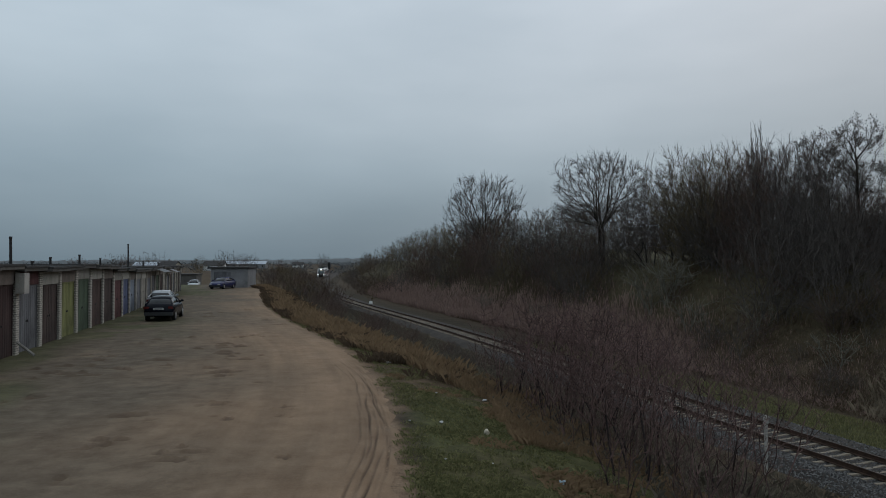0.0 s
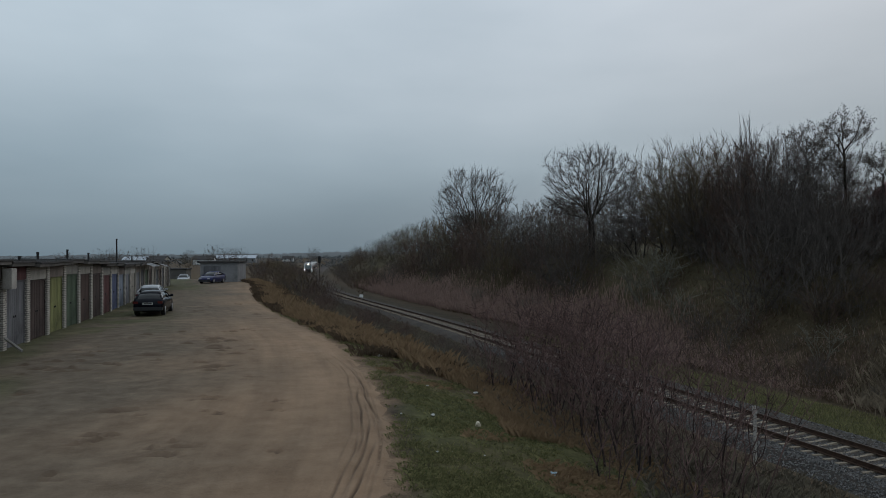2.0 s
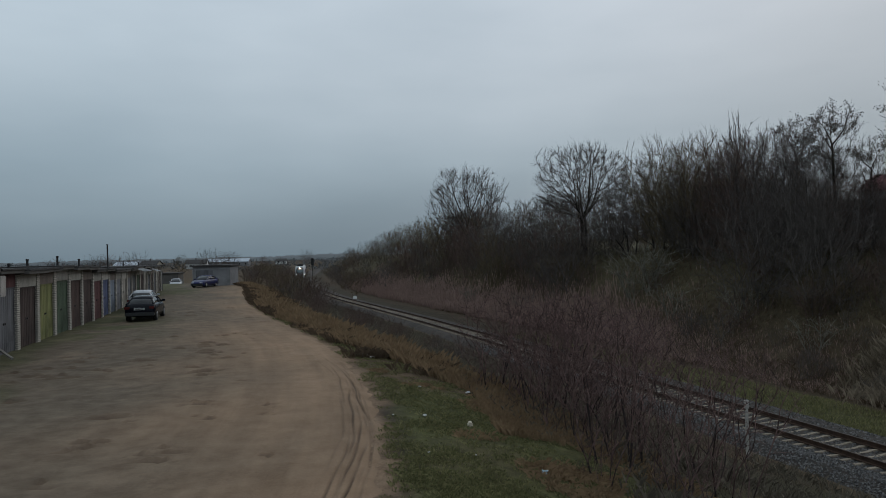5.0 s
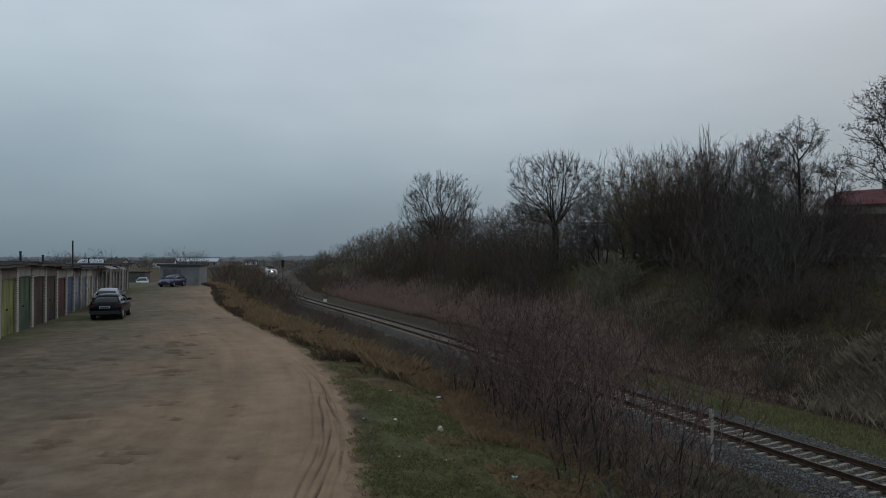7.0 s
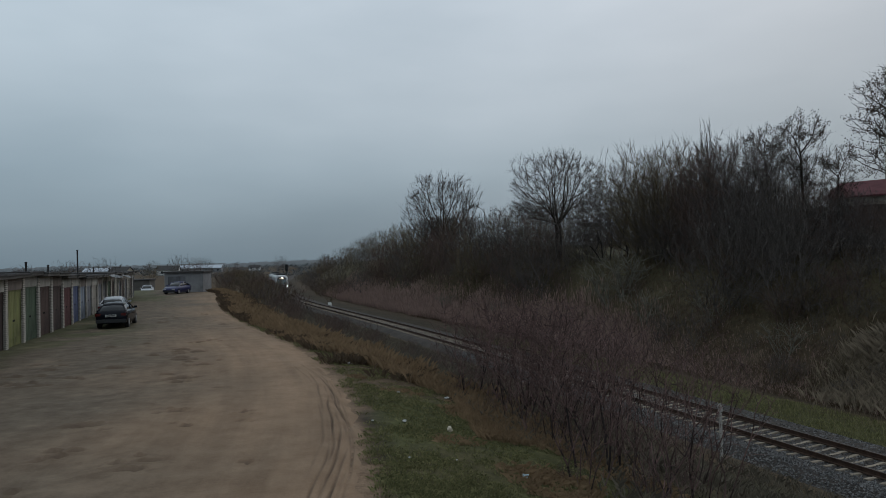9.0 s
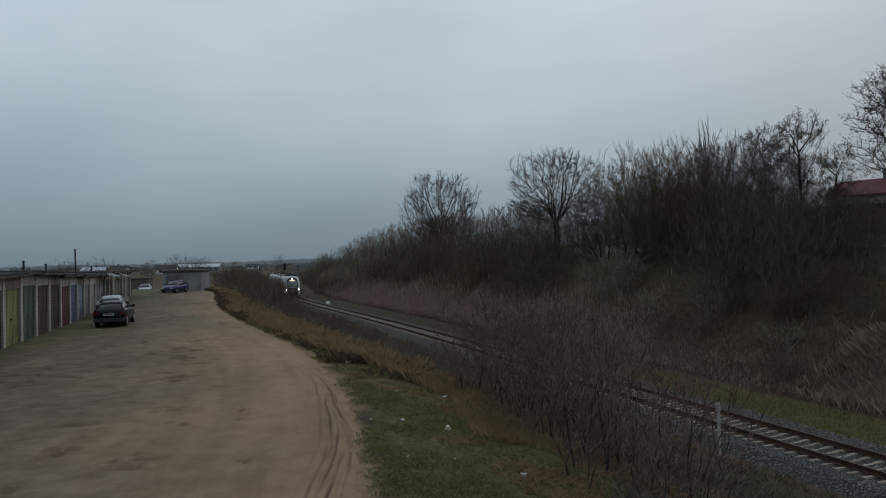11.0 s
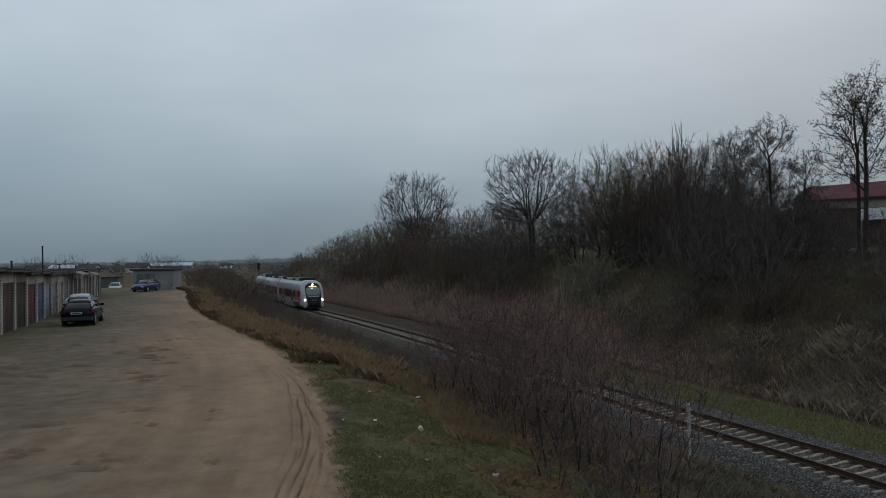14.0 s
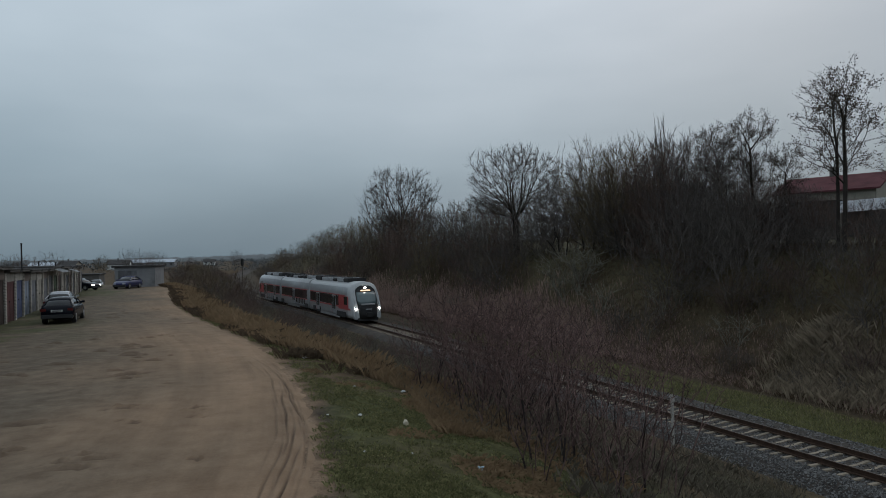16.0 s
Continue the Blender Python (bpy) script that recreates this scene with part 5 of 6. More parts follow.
def face_patch(xz_rows, L, out):
    """A skin on the front face: rows of (z, x0, x1), set off by out."""
    bm = bmesh.new()
    rows = []
    for z, x0, x1 in xz_rows:
        rows.append([bm.verts.new((x0 + (x1 - x0) * i / 10, L - face_back(x0 + (x1 - x0) * i / 10, z) + out, z)) for i in range(11)])
    for a, b in zip(rows, rows[1:]):
        for i in range(10):
            bm.faces.new((a[i], a[i + 1], b[i + 1], b[i]))
    bmesh.ops.recalc_face_normals(bm, faces=bm.faces)
    g = bmesh.ops.solidify(bm, geom=bm.faces[:], thickness=0.03)
    for f in bm.faces:
        f.smooth = True
    return bm


def side_strip(y0, y1, z0, z1, s, t=0.008):
    a, b = sorted((s * (HW - 0.01), s * (HW + t)))
    return boxed(a, y0, z0, b, y1, z1)


def build_bogie(car, y):
    b = part("bogie", boxed(-1.05, y - 1.5, 0.38, 1.05, y + 1.5, 0.70, bevel=0.05), T_DARK, car)
    for yy in (y - 1.15, y + 1.15):
        for s in (-1, 1):
            part("wheel", tube(bmesh.new(), (s * 0.73, yy, 0.42), (s * 0.87, yy, 0.42), 0.42, 0.42, 20), RUST, b)


def build_railcar(name, length, cab, label):
    """A car of the train, centred; its front at local +y."""
    car = empty(name)
    tagged(car, label, "train car", "cars of the train")
    L = length / 2
    if cab:
        rings = [ring(-L), ring(L - 3.2)] + nose_rings(L)
    else:
        rings = [ring(-L), ring(L)]
    bm = bmesh.new()
    rv = [[bm.verts.new(p) for p in r] for r in rings]
    n = len(rv[0])
    for a, b in zip(rv, rv[1:]):
        for i in range(n):
            bm.faces.new((a[i], a[(i + 1) % n], b[(i + 1) % n], b[i]))
    bm.faces.new(rv[0][::-1])
    last = rv[-1]
    if cab:
        # the front face bulges: cross rows between the two sides
        h = n // 2
        rows = []
        for i in range(h):
            a, b = last[i], last[n - 1 - i]
            mids = []
            for k in range(1, 8):
                x = a.co.x + (b.co.x - a.co.x) * k / 8
                mids.append(bm.verts.new((x, L - face_back(x, a.co.z), a.co.z)))
            rows.append([a] + mids + [b])
        for a, b in zip(rows, rows[1:]):
            for k in range(8):
                bm.faces.new((a[k], a[k + 1], b[k + 1], b[k]))
    else:
        bm.faces.new(last)
    bmesh.ops.recalc_face_normals(bm, faces=bm.faces)
    for f in bm.faces:
        f.smooth = True
    body = part("body", bm, T_BODY, car)
    body.data.materials.append(T_WHITE)
    for f in body.data.polygons:
        if f.normal.z > 0.45 or (cab and f.center.y > L - 2.4):
            f.material_index = 1
    front = L - 3.2 if cab else L - 0.4
    for s in (-1, 1):
        band = part("window_band", side_strip(-L + 0.3, front - 0.2, 1.42, 2.42, s), T_BAND, car, "dark window band")
        part("red_stripe", side_strip(-L + 0.3, front + 0.3, 2.43, 2.52, s), T_RED, car, "red stripe")
        if cab:
            part("red_panel", side_strip(front - 1.9, front + 1.3, 1.38, 2.43, s, 0.012), T_RED, car, "red panel behind the cab")
            part("cab_window", side_strip(front - 0.1, front + 0.95, 1.60, 2.36, s, 0.018), GLASS_DARK, car)
            part("red_front_edge", side_strip(front - 1.9, front + 1.9, 1.12, 1.28, s, 0.010), T_RED, car, "red stripe")
        part("red_sill", side_strip(-L + 0.3, front + 1.3 if cab else front, 1.28, 1.40, s, 0.010), T_RED, car, "red stripe")
        step = 1.75
        y = -L + 1.0
        while y + 1.3 < front - 2.0:
            part("window", side_strip(y, y + 1.3, 1.52, 2.32, s, 0.016), GLASS_DARK, car)
            y += step
        for yd in ((front - 4.2,) if cab else (-0.7,)) + ((-L + 3.0,) if cab else ()):
            d = part("door", side_strip(yd, yd + 1.35, 0.55, 2.42, s, 0.022), T_BODY, car)
            for k in (0, 1):
                part("door_window", side_strip(yd + 0.14 + 0.62 * k, yd + 0.58 + 0.62 * k, 1.0, 2.28, s, 0.034), GLASS_DARK, d)
            if cab:
                part("red_door_edge", side_strip(yd - 0.2, yd - 0.02, 0.55, 1.4, s, 0.018), T_RED, car)
        if not cab:
            for k in range(6):
                part("low_window", side_strip(1.2 + k * 0.75, 1.6 + k * 0.75, 0.75, 1.35, s, 0.012), GLASS_DARK, car)
        for yb in (-L + (3.2 if cab else 0.9), L - (4.2 if cab else 0.9)):
            part("bogie_gap", side_strip(yb - (1.6 if cab else 0.8), yb + (1.6 if cab else 0.8), 0.36, 0.88, s, 0.012), T_DARK, car, "dark opening over the bogie")
        part("skirt", side_strip(-L * 0.45, L * 0.42, 0.22, 0.44, s, -0.03), T_BODY, car)
    rng = random.Random(len(name) + int(length))
    y = -L + 0.8
    while y < front - 1.6:
        ln = rng.uniform(1.2, 2.6)
        hh = rng.uniform(0.16, 0.34)
        u = part("roof_unit", boxed(-0.95, y, ROOF - 0.12, 0.95, min(y + ln, front - 0.3), ROOF + hh, bevel=0.06), T_ROOF if rng.random() < 0.6 else T_DARK, car, "roof equipment box")
        for q in range(3):
            part("grille", boxed(-0.7 + q * 0.5, y + 0.2, ROOF + hh, -0.35 + q * 0.5, min(y + ln, front - 0.3) - 0.2, ROOF + hh + 0.03), T_DARK, u)
        y += ln + rng.uniform(0.2, 0.8)
    part("underframe", boxed(-1.2, -L + 0.4, 0.45, 1.2, front, 0.75), T_DARK, car)
    build_bogie(car, -L + (3.2 if cab else 0.6))
    build_bogie(car, L - (4.2 if cab else 0.6))
    if cab:
        part("face_mask", face_patch([(0.35, -0.86, 0.86), (0.9, -0.90, 0.90), (1.4, -0.98, 0.98), (2.0, -1.04, 1.04), (2.7, -1.02, 1.02), (3.15, -0.94, 0.94), (3.36, -0.84, 0.84), (3.46, -0.66, 0.66)], L, 0.02), T_DARK, car, "black front panel")
        part("windscreen", face_patch([(1.72, -0.90, 0.90), (2.05, -0.96, 0.96), (2.5, -0.96, 0.96), (2.86, -0.92, 0.92)], L, 0.035), T_SCREEN, car, "slanted windscreen")
        # pale strip laid on the glass, painting the dashboard's reflection
        part("dash_reflection_strip", face_patch([(1.66, -0.70, 0.70), (1.80, -0.70, 0.70)], L, 0.045), T_BODY, car, "pale painted reflection of the dashboard edge")
        part("route_display", face_patch([(2.95, -0.50, 0.50), (3.07, -0.50, 0.50)], L, 0.036), T_SIGN, car, "amber route display")
        part("badge_bar", face_patch([(1.22, -0.30, 0.30), (1.31, -0.30, 0.30)], L, 0.03), T_BODY, car)
        for zc, xc, r in ((1.30, -1.17, 0.105), (1.30, 1.17, 0.105), (3.24, 0.0, 0.125)):
            bm = bmesh.new()
            bmesh.ops.create_uvsphere(bm, u_segments=14, v_segments=8, radius=r)
            for v in bm.verts:
                v.co = Vector((v.co.x * 1.15 + xc, v.co.y * 0.45 + L - face_back(xc, zc) + 0.03, v.co.z * 0.85 + zc))
            part("headlamp", bm, T_LAMP, car, "lit white headlamp")
        arch = []
        for i in range(25):
            a = math.pi * i / 24
            x = 1.27 * math.cos(a) if 0 < i < 24 else 1.27 * (1 if i == 0 else -1)
            arch.append((x, 2.3 + 1.25 * math.sin(a)))
        arch = [(1.29, 0.75), (1.29, 1.5)] + arch + [(-1.29, 1.5), (-1.29, 0.75)]
        bm = bmesh.new()
        for (x0, z0), (x1, z1) in zip(arch, arch[1:]):
            tube(bm, (x0, L - face_back(x0, z0) - 0.03, z0), (x1, L - face_back(x1, z1) - 0.03, z1), 0.085, 0.085, 6, False)
        part("nose_arch", bm, T_WHITE, car, "white arch round the front")
        for s in (-1, 1):
            part("fender", boxed(s * 1.12 - 0.22, L - 0.95, 0.30, s * 1.12 + 0.22, L - 0.38, 1.02, bevel=0.09), T_WHITE, car, "white lower nose cheek")
        part("coupler", boxed(-0.3, L - 0.5, 0.55, 0.3, L + 0.22, 0.95, bevel=0.06), T_DARK, car)
        part("plough", boxed(-1.0, L - 0.75, 0.14, 1.0, L - 0.25, 0.48, bevel=0.05), T_DARK, car)
    part("gangway", boxed(-0.95, -L - 0.42, 0.6, 0.95, -L + 0.02, 3.3, bevel=0.05), T_DARK, car, "black gangway bellows")
    return car


def build_train():
    lead = build_railcar("railcar", 16.7, True, "silver and red diesel railcar with lit headlamps")
    mid = build_railcar("railcar", 14.0, False, "silver middle railcar with dark window band")
    tail = build_railcar("railcar", 16.7, True, "silver and red trailing railcar")
    return lead, mid, tail


TRAIN = build_train()


# ---- trackside and distance ----
def build_trackside():
    x, y = 10.1, 21.8
    p = empty("marker_post", Matrix.Translation((x, y, ground_z(x, y))))
    tagged(p, "thin pale concrete marker post beside the track", "post")
    h = -1.62 - ground_z(x, y)
    part("shaft", boxed(-0.042, -0.042, -0.2, 0.042, 0.042, h - 0.28, bevel=0.010), CONCRETE, p)
    part("head", boxed(-0.07, -0.05, h - 0.26, 0.07, 0.05, h, bevel=0.015), CONCRETE, p, "pale head plate")
    y = 110.0
    x = float(track_x(y)) + 2.5
    p = empty("kilometre_stone", Matrix.Translation((x, y, -4.0)))
    tagged(p, "small white marker stone beside the rails", "post")
    part("stone", boxed(-0.27, -0.16, -0.1, 0.27, 0.16, 0.95, bevel=0.03), WHITE, p)
    y = 180.0
    x = float(track_x(y)) + 2.6
    s = empty("signal", Matrix.Translation((x, y, -4.0)))
    tagged(s, "black railway signal on a slim mast", "signal")
    part("mast", tube(bmesh.new(), (0, 0, -0.2), (0, 0, 5.4), 0.08, 0.06, 10), POLE, s)
    hd = part("signal_head", boxed(-0.36, -0.18, 5.2, 0.36, 0.12, 7.0, bevel=0.08), T_DARK, s, "black signal head")
    for z in (5.6, 6.1, 6.6):
        part("hood", tube(bmesh.new(), (0, -0.18, z), (0, -0.42, z), 0.15, 0.15, 12), T_DARK, hd)
    part("lens", tube(bmesh.new(), (0, -0.20, 5.6), (0, -0.23, 5.6), 0.12, 0.12, 12), glow("signal_red", (1, 0.05, 0.03), 0.6), hd, "red signal lens")


WALL_GREY = varied("grey_block_wall", (0.20, 0.20, 0.205), 0.9, 0, 0.8, 0.2, 12, 0.3, dirt=(0.11, 0.11, 0.11))
WALL_CREAM = varied("cream_plaster", (0.27, 0.25, 0.21), 0.9, 0, 0.8, 0.15, 12, 0.2, dirt=(0.25, 0.23, 0.20))
ROOF_RED = varied("red_metal_roof", (0.092, 0.034, 0.039), 0.85, 0.0, 0.8, 0.25, 12, 0.2, 0.1)
ROOF_PALE = varied("pale_sheet_roof", (0.42, 0.46, 0.51), 0.5, 0.1, 0.8, 0.1, 12, 0.1)
BOARD = varied("weathered_board", (0.085, 0.080, 0.075), 0.9, 0, 1.0, 0.25, 14, 0.3, per_object=0.2)
WALL_WHITE = varied("whitewash", (0.55, 0.55, 0.54), 0.9, 0, 0.5, 0.12, 8, 0.1)


def build_house(name, m, w, d, h, rise, wall, roof, label, rows=1, cols=3, category="house"):
    """A gabled house: ridge along local x, front at -y."""
    g = empty(name, m)
    tagged(g, label, category)
    part("wall", boxed(-w / 2, -d / 2, -1.0, w / 2, d / 2, h), wall, g)
    gab = [(-d / 2, h), (d / 2, h), (0, h + rise)]
    part("gable", prism(gab, -w / 2 + 0.002, w / 2 - 0.002), wall, g)
    o = 0.45
    k = rise / (d / 2)
    for s in (-1, 1):
        pts = [(0, h + rise + 0.16), (s * (d / 2 + o), h - o * k + 0.16), (s * (d / 2 + o), h - o * k), (0, h + rise)]
        part("roof", prism(pts, -w / 2 - o, w / 2 + o), roof, g)
    for r in range(rows):
        for c in range(cols):
            x = -w / 2 + w * (c + 0.5) / cols
            z = 1.0 + r * 2.8
            f = part("window", boxed(x - 0.6, -d / 2 - 0.03, z - 0.05, x + 0.6, -d / 2 + 0.02, z + 1.35), CONCRETE, g)
            part("pane", boxed(x - 0.5, -d / 2 - 0.045, z + 0.05, x + 0.5, -d / 2 - 0.02, z + 1.25), GLASS_DARK, f)
    part("chimney", boxed(-w * 0.08, -0.25, h + rise - 0.5, -w * 0.08 + 0.5, 0.25, h + rise + 1.1), BOARD, g)
    return g


def build_litter():
    """Scraps of paper and plastic on the verge."""
    rng = random.Random(14)
    for x, y, s, m, lab in ((-1.80, 22.63, 0.16, PAPER, "white crumpled paper scrap on the verge"), (-0.19, 17.84, 0.07, PAPER, "small white paper scrap on the grass"), (1.06, 18.09, 0.10, PAPER, "pale plastic scrap under the shrubs"), (-0.69, 14.20, 0.05, PAPER, "tiny white scrap on the dirt edge"), (-0.05, 14.38, 0.09, PAPER, "white torn paper on the grass"), (0.88, 14.19, 0.11, CREAM, "cream crumpled paper bag on the grass"), (0.03, 11.56, 0.05, PAPER, "tiny white scrap on the grass"), (0.28, 11.64, 0.04, PAPER, "tiny white scrap on the grass"), (0.82, 11.69, 0.04, PAPER, "tiny pale scrap on the grass"), (1.93, 11.40, 0.10, BAG, "crumpled pale blue plastic bag"), (1.77, 17.07, 0.10, PAPER, "white plastic scrap under the shrubs")):
        bm = bmesh.new()
        bmesh.ops.create_icosphere(bm, subdivisions=2, radius=s * 0.62)
        flat = 0.35 if m is PAPER else 0.8
        for v in bm.verts:
            n = noise.noise(v.co * (2.2 / s) + Vector((x * 5, y * 3, 0)))
            v.co = Vector((v.co.x * (1 + 0.6 * n), v.co.y * (0.8 + 0.6 * n), v.co.z * flat * (1 + 0.8 * n)))
        ob = link_mesh("litter", bm, m)
        ob.matrix_basis = Matrix.Translation((x, y, ground_z(x, y) + s * flat * 0.4 + 0.02)) @ Matrix.Rotation(rng.uniform(0, 6), 4, "Z")
        tagged(ob, lab, "litter", "verge litter")
    g = empty("leaning_board", Matrix.Translation((-14.55, 24.3, 0.0)))
    tagged(g, "pale loose board leaning on a garage pillar", "board")
    bm = tube(bmesh.new(), (0.75, -0.9, 0.06), (-0.15, -0.5, 0.5), 0.05, 0.05, 6)
    part("board", bm, CONCRETE, g)


def build_buildings():
    # the block shed that closes the yard
    g = empty("block_shed", Matrix.Translation((-27.4, 84.5, 0)) @ Matrix.Rotation(radians(6), 4, "Z"))
    tagged(g, "grey block shed with flat dark roof", "shed")
    part("wall", boxed(-0.9, 0, -0.2, 3.5, 6, 2.35), WALL_GREY, g)
    part("roof", boxed(-1.1, -0.25, 2.35, 3.7, 6.2, 2.55, bevel=0.03), ROOFING, g)
    part("gate", boxed(-0.5, -0.04, 0, 1.5, 0.03, 1.95), DOORS[1], g)
    x, y = -41.5, 112.0
    g = empty("low_shed", Matrix.Translation((x, y, ground_z(x, y))) @ Matrix.Rotation(radians(8), 4, "Z"))
    tagged(g, "small dark shed behind the parked car", "shed")
    part("wall", boxed(-1.6, 0, -0.3, 1.6, 4, 2.2), SLAB_DARK, g)
    part("roof", boxed(-1.8, -0.2, 2.2, 1.8, 4.2, 2.38, bevel=0.03), ROOFING, g)
    # houses on top of the bank
    def on_bearing(az, r):
        return r * math.sin(radians(az)), r * math.cos(radians(az))
    build_house("house", Matrix.Translation((49.1, 66.1, 4.65)) @ Matrix.Rotation(radians(-54), 4, "Z"), 9, 8, 4.0, 1.6, WALL_CREAM, ROOF_RED, "cream house with a dull red metal roof", 1, 3)
    # carport in front of it
    x, y = 40.7, 51.2
    z = ground_z(x, y)
    g = empty("carport", Matrix.Translation((x, y, z)) @ Matrix.Rotation(radians(-42), 4, "Z"))
    tagged(g, "carport with pale sheet roof and dark board walls", "carport")
    bm = bmesh.new()
    f = bm.faces.new([bm.verts.new(c) for c in ((-2.2, -1.6, 2.0), (2.4, -1.6, 2.2), (2.4, 1.8, 3.3), (-2.2, 1.8, 3.1))])
    bmesh.ops.solidify(bm, geom=[f], thickness=0.07)
    part("roof", bm, ROOF_PALE, g, "pale bluish sheet roof")
    for px, py in ((-2.05, -1.4), (0, -1.4), (2.25, -1.4), (-2.05, 1.6), (2.25, 1.6)):
        part("post", boxed(px - 0.06, py - 0.06, -0.4, px + 0.06, py + 0.06, 2.0 if py < 0 else 3.0), POLE, g)
    part("back_wall", boxed(-2.1, 1.62, -0.3, 2.3, 1.72, 2.5), BOARD, g)
    # long low shed before the house
    x, y = on_bearing(33.4, 70)
    z = ground_z(x, y)
    g = empty("garden_shed", Matrix.Translation((x, y, z)) @ Matrix.Rotation(radians(-36), 4, "Z"))
    tagged(g, "long dark board shed before the red-roofed house", "shed")
    top = 7.0 - z
    part("wall", boxed(-3.7, 0.03, -0.4, 3.9, 3.0, top), SLAB_DARK, g)
    part("roof", boxed(-4.0, -0.35, top, 4.2, 3.3, top + 0.16, bevel=0.03), ROOFING, g)
    for k in range(19):
        part("board", boxed(-3.7 + k * 0.4, -0.01 + 0.006 * (k % 3), -0.3, -3.34 + k * 0.4, 0.028, top - 0.01), BOARD, g)
    # board fence along the gardens
    g = empty("board_fence", Matrix.Translation((34.6, 52.6, ground_z(34.6, 52.6))) @ Matrix.Rotation(radians(-38), 4, "Z"))
    tagged(g, "weathered grey board fence on the bank top", "fence")
    for k in range(24):
        part("board", boxed(-3.6 + k * 0.3, -0.02, -0.3, -3.6 + k * 0.3 + 0.27, 0.02, 1.75 + 0.05 * math.sin(k * 2.3)), BOARD, g)
    for zz in (0.5, 1.4):
        part("rail", boxed(-3.6, 0.02, zz - 0.04, 3.6, 0.07, zz + 0.04), BOARD, g)
    # line poles with two wires
    ends = []
    for az, rr, h in ((22.5, 82, 8.5), (44.0, 66, 9.0)):
        x, y = on_bearing(az, rr)
        z = ground_z(x, y)
        g = empty("power_pole", Matrix.Translation((x, y, z)))
        tagged(g, "slim wooden power pole with crossarm", "pole", "power line")
        part("shaft", tube(bmesh.new(), (0, 0, -0.3), (0, 0, h), 0.12, 0.09, 10), POLE, g)
        part("crossarm", boxed(-0.7, -0.05, h - 0.35, 0.7, 0.05, h - 0.22), POLE, g)
        ends.append((x, y, z + h - 0.2))
    for off in (-0.5, 0.5):
        bm = bmesh.new()
        a, b = Vector(ends[0]), Vector(ends[1])
        prev = None
        for i in range(13):
            t = i / 12
            c = a.lerp(b, t) + Vector((off, 0, -1.2 * 4 * t * (1 - t) + 0.3 * off))
            if prev is not None:
                tube(bm, prev, c, 0.014, 0.014, 4, False)
            prev = c
        tagged(link_mesh("power_wire", bm, POLE), "thin sagging overhead power wire", "wire", "power line")
    x, y = on_bearing(16.4, 135)
    build_house("apartment_house", Matrix.Translation((x, y, 5.0)) @ Matrix.Rotation(radians(-15), 4, "Z"), 8, 8, 4.6, 0.9, WALL_WHITE, ROOF_PALE, "pale two-storey house behind the trees", 2, 4)


# bluish grey: the haze of distance is painted into the base colour
FAR_WOOD_HAZED = make_island_mat("haze_tinted_woods", (0.080, 0.090, 0.096), (0.120, 0.132, 0.138))


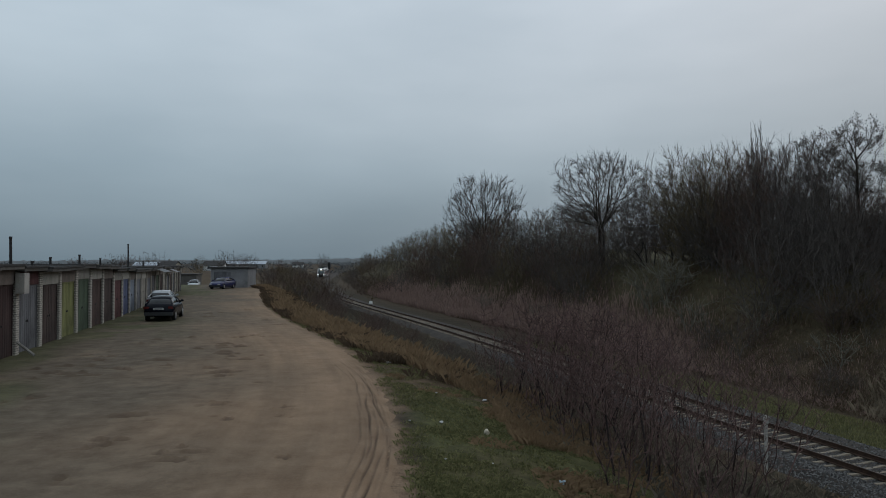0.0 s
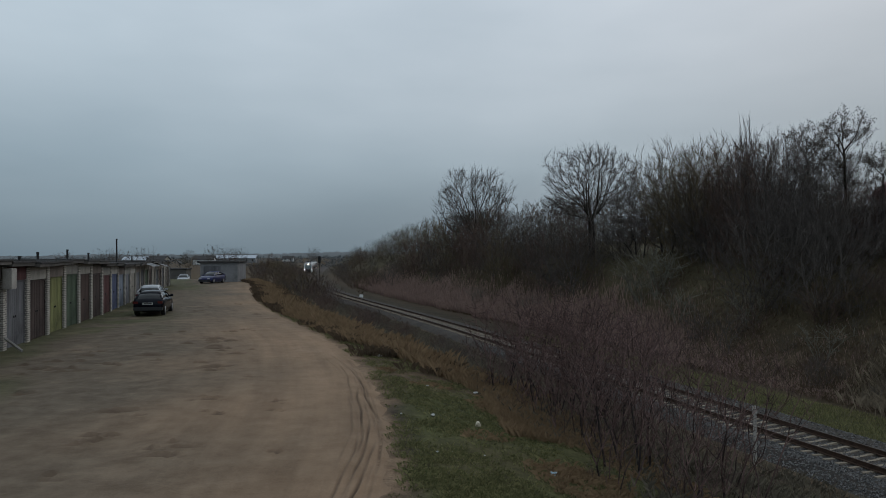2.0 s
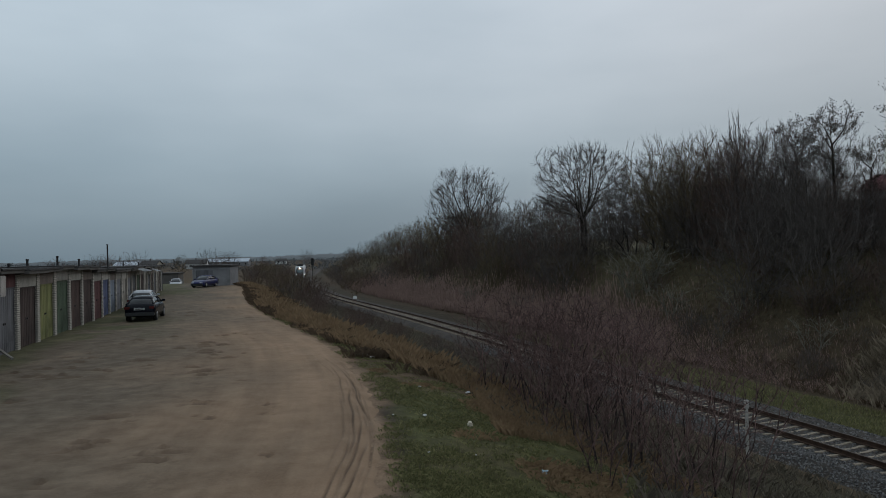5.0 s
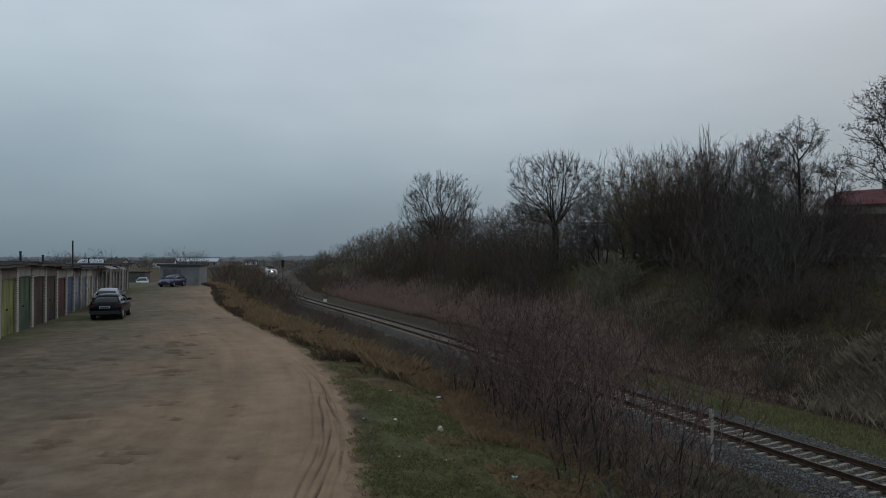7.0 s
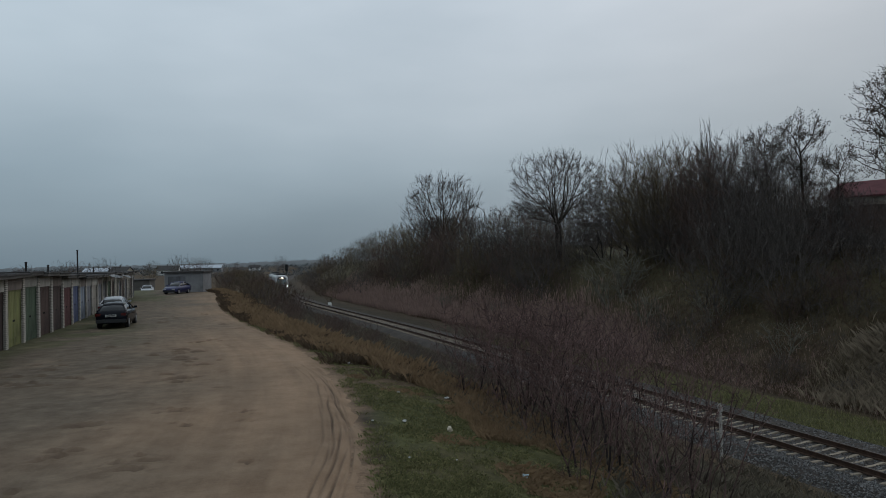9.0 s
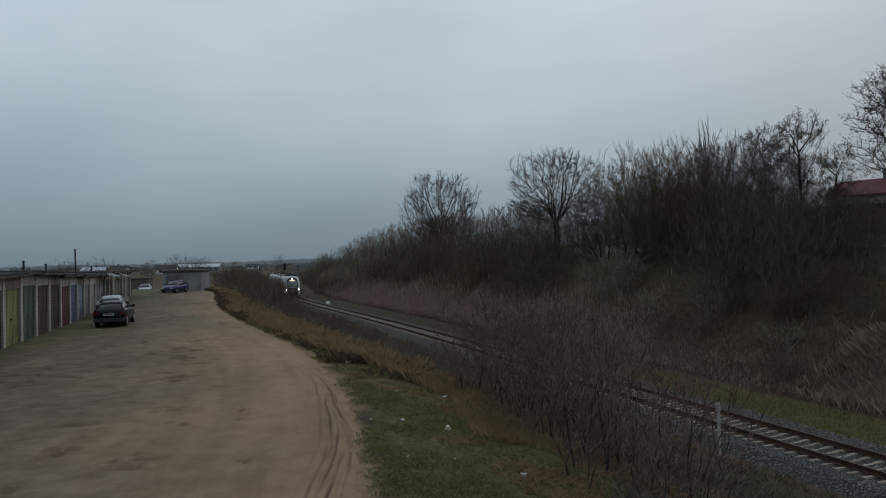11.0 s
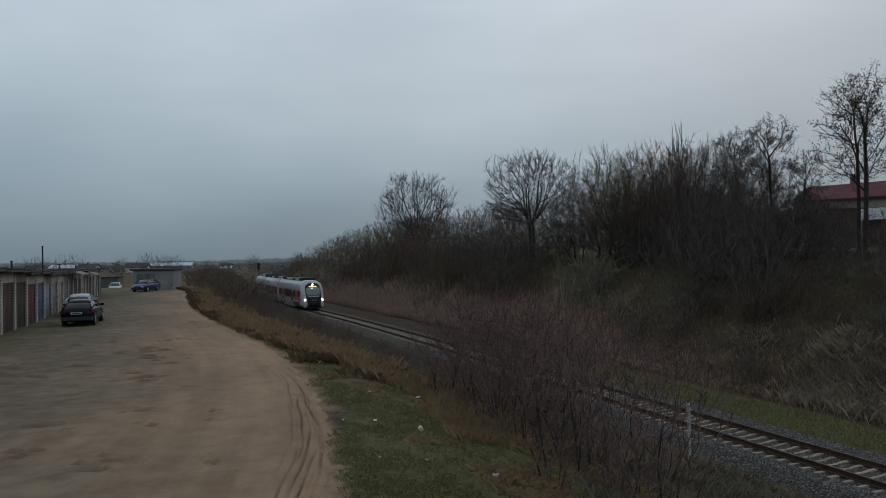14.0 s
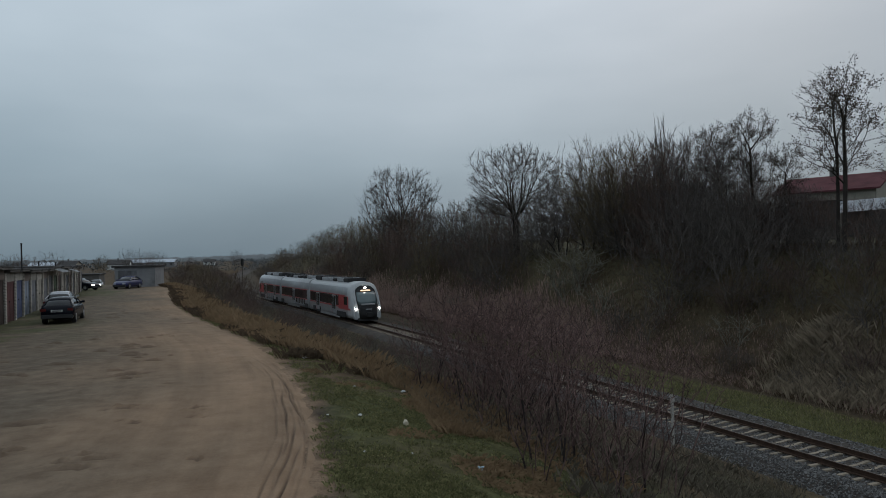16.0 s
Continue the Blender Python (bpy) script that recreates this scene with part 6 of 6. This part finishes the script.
def build_distance():
    """The low country beyond: hedges, woods and roofs."""
    g = np.random.RandomState(12)
    V, F = [], []
    for _ in range(1000):
        az = radians(g.uniform(-40, 6))
        r = g.choice([300, 450, 650, 900, 1200]) * g.uniform(0.9, 1.1)
        x, y = r * math.sin(az), r * math.cos(az)
        h = 1.6 + r * 0.0030 * (0.4 + g.rand())
        for _ in range(30):
            f = g.rand() ** 1.4 * 0.9
            c = np.array([x, y, -1.5]) + g.normal(0, 1, 3) * np.array([h * 1.1, h * 1.1, 0]) * (1.1 - f) + np.array([0, 0, h * f])
            a, b = g.normal(0, 1, 3) * h * 0.07, g.normal(0, 1, 3) * h * 0.07
            k = len(V)
            V += [c - a, c + b, c + a, c - b]
            F.append((k, k + 1, k + 2, k + 3))
    tagged(soup("far_woods", [tuple(v) for v in V], F, FAR_WOOD_HAZED), "distant bare hedges and woods in haze-tinted colour", "woods", kind="stuff")
    # a long wooded rise on the horizon, air haze painted into its colour
    az = np.radians(np.linspace(-46, 10, 420))
    rows = []
    for r, f in ((1350, 0.0), (1450, 0.75), (1550, 1.0), (1700, 0.9)):
        top = (8.5 + 6.0 * smooth(-0.32, -0.08, az) + 1.2 * np.sin(az * 13) + 0.5 * np.sin(az * 41 + 1) + 0.7 * g.normal(0, 1, len(az)) * f) * f - 3.0
        rows.append(np.stack([r * np.sin(az), r * np.cos(az), top], -1))
    m = len(az)
    F = [(i * m + k, i * m + k + 1, (i + 1) * m + k + 1, (i + 1) * m + k) for i in range(3) for k in range(m - 1)]
    tagged(soup("far_ridge", np.concatenate(rows).tolist(), F, FAR_WOOD_HAZED), "low wooded rise on the horizon in haze-tinted colour", "hill", kind="structure")
    rng = random.Random(3)
    for az, r, w, h, wall, roof, lab in ((-22.9, 420, 17, 2.6, WALL_WHITE, ROOF_PALE, "long low hall with pale roof"), (-15.8, 480, 26, 3.2, WALL_GREY, ROOF_PALE, "distant long hall with pale roof"), (-21.5, 400, 9, 3, WALL_CREAM, ROOFING, "distant cream house among trees"), (-11.8, 560, 8, 2.4, WALL_WHITE, ROOFING, "distant white house among trees"), (-18.2, 380, 10, 3, WALL_WHITE, ROOFING, "distant white house among trees")):
        a = radians(az)
        build_house("distant_house", Matrix.Translation((r * math.sin(a), r * math.cos(a), -1.6)) @ Matrix.Rotation(rng.uniform(-0.4, 0.4), 4, "Z"), w, 7, h, 1.8, wall, roof, lab, 1, max(2, int(w / 3.5)))


build_ground()
build_road()
build_track()
build_garages()
build_cars()
ARRIVING = build_arriving_car()
build_trackside()
build_buildings()
build_litter()
build_distance()
build_trees()
build_shrubs()
build_grass()


# ---- what moves ----
def arc_place(s):
    """A place on the track, s metres of y-way from the start, with its heading."""
    return float(track_x(s)), s, float(track_slope(s))


def motions():
    times = [0.5 * i for i in range(33)]
    gap = 0.0
    for car, length in zip(TRAIN, (16.7, 14.0, 16.7)):
        rows = []
        for t in times:
            y0 = 66.0 + 13.03 * (16.0 - t)
            k = 0.957
            a, b = y0 + (gap + 3.5) * k, y0 + (gap + length - 3.0) * k
            xa, xb = float(track_x(a)), float(track_x(b))
            d = Vector((xa - xb, a - b, 0)).normalized()
            f = Vector((xa, a, RAIL_Z)) + d * 3.5
            c = f - d * (length / 2)
            turn = math.degrees(math.atan2(d.y, d.x)) - 90
            if car is TRAIN[2]:
                turn += 180
            rows.append((t, pose(c.x, c.y, c.z, 0, 0, turn)))
        walk(car, rows)
        gap += length + 0.42

    way = ((0, -37.0), (13.0, -37.0), (13.5, -35.6), (14.0, -33.8), (14.5, -32.4), (15.0, -31.3), (15.5, -30.7), (16.0, -30.2))
    walk(ARRIVING, [(t, pose(x, 79.2, 0.02, 0, 0, -108)) for t, x in way])


motions()
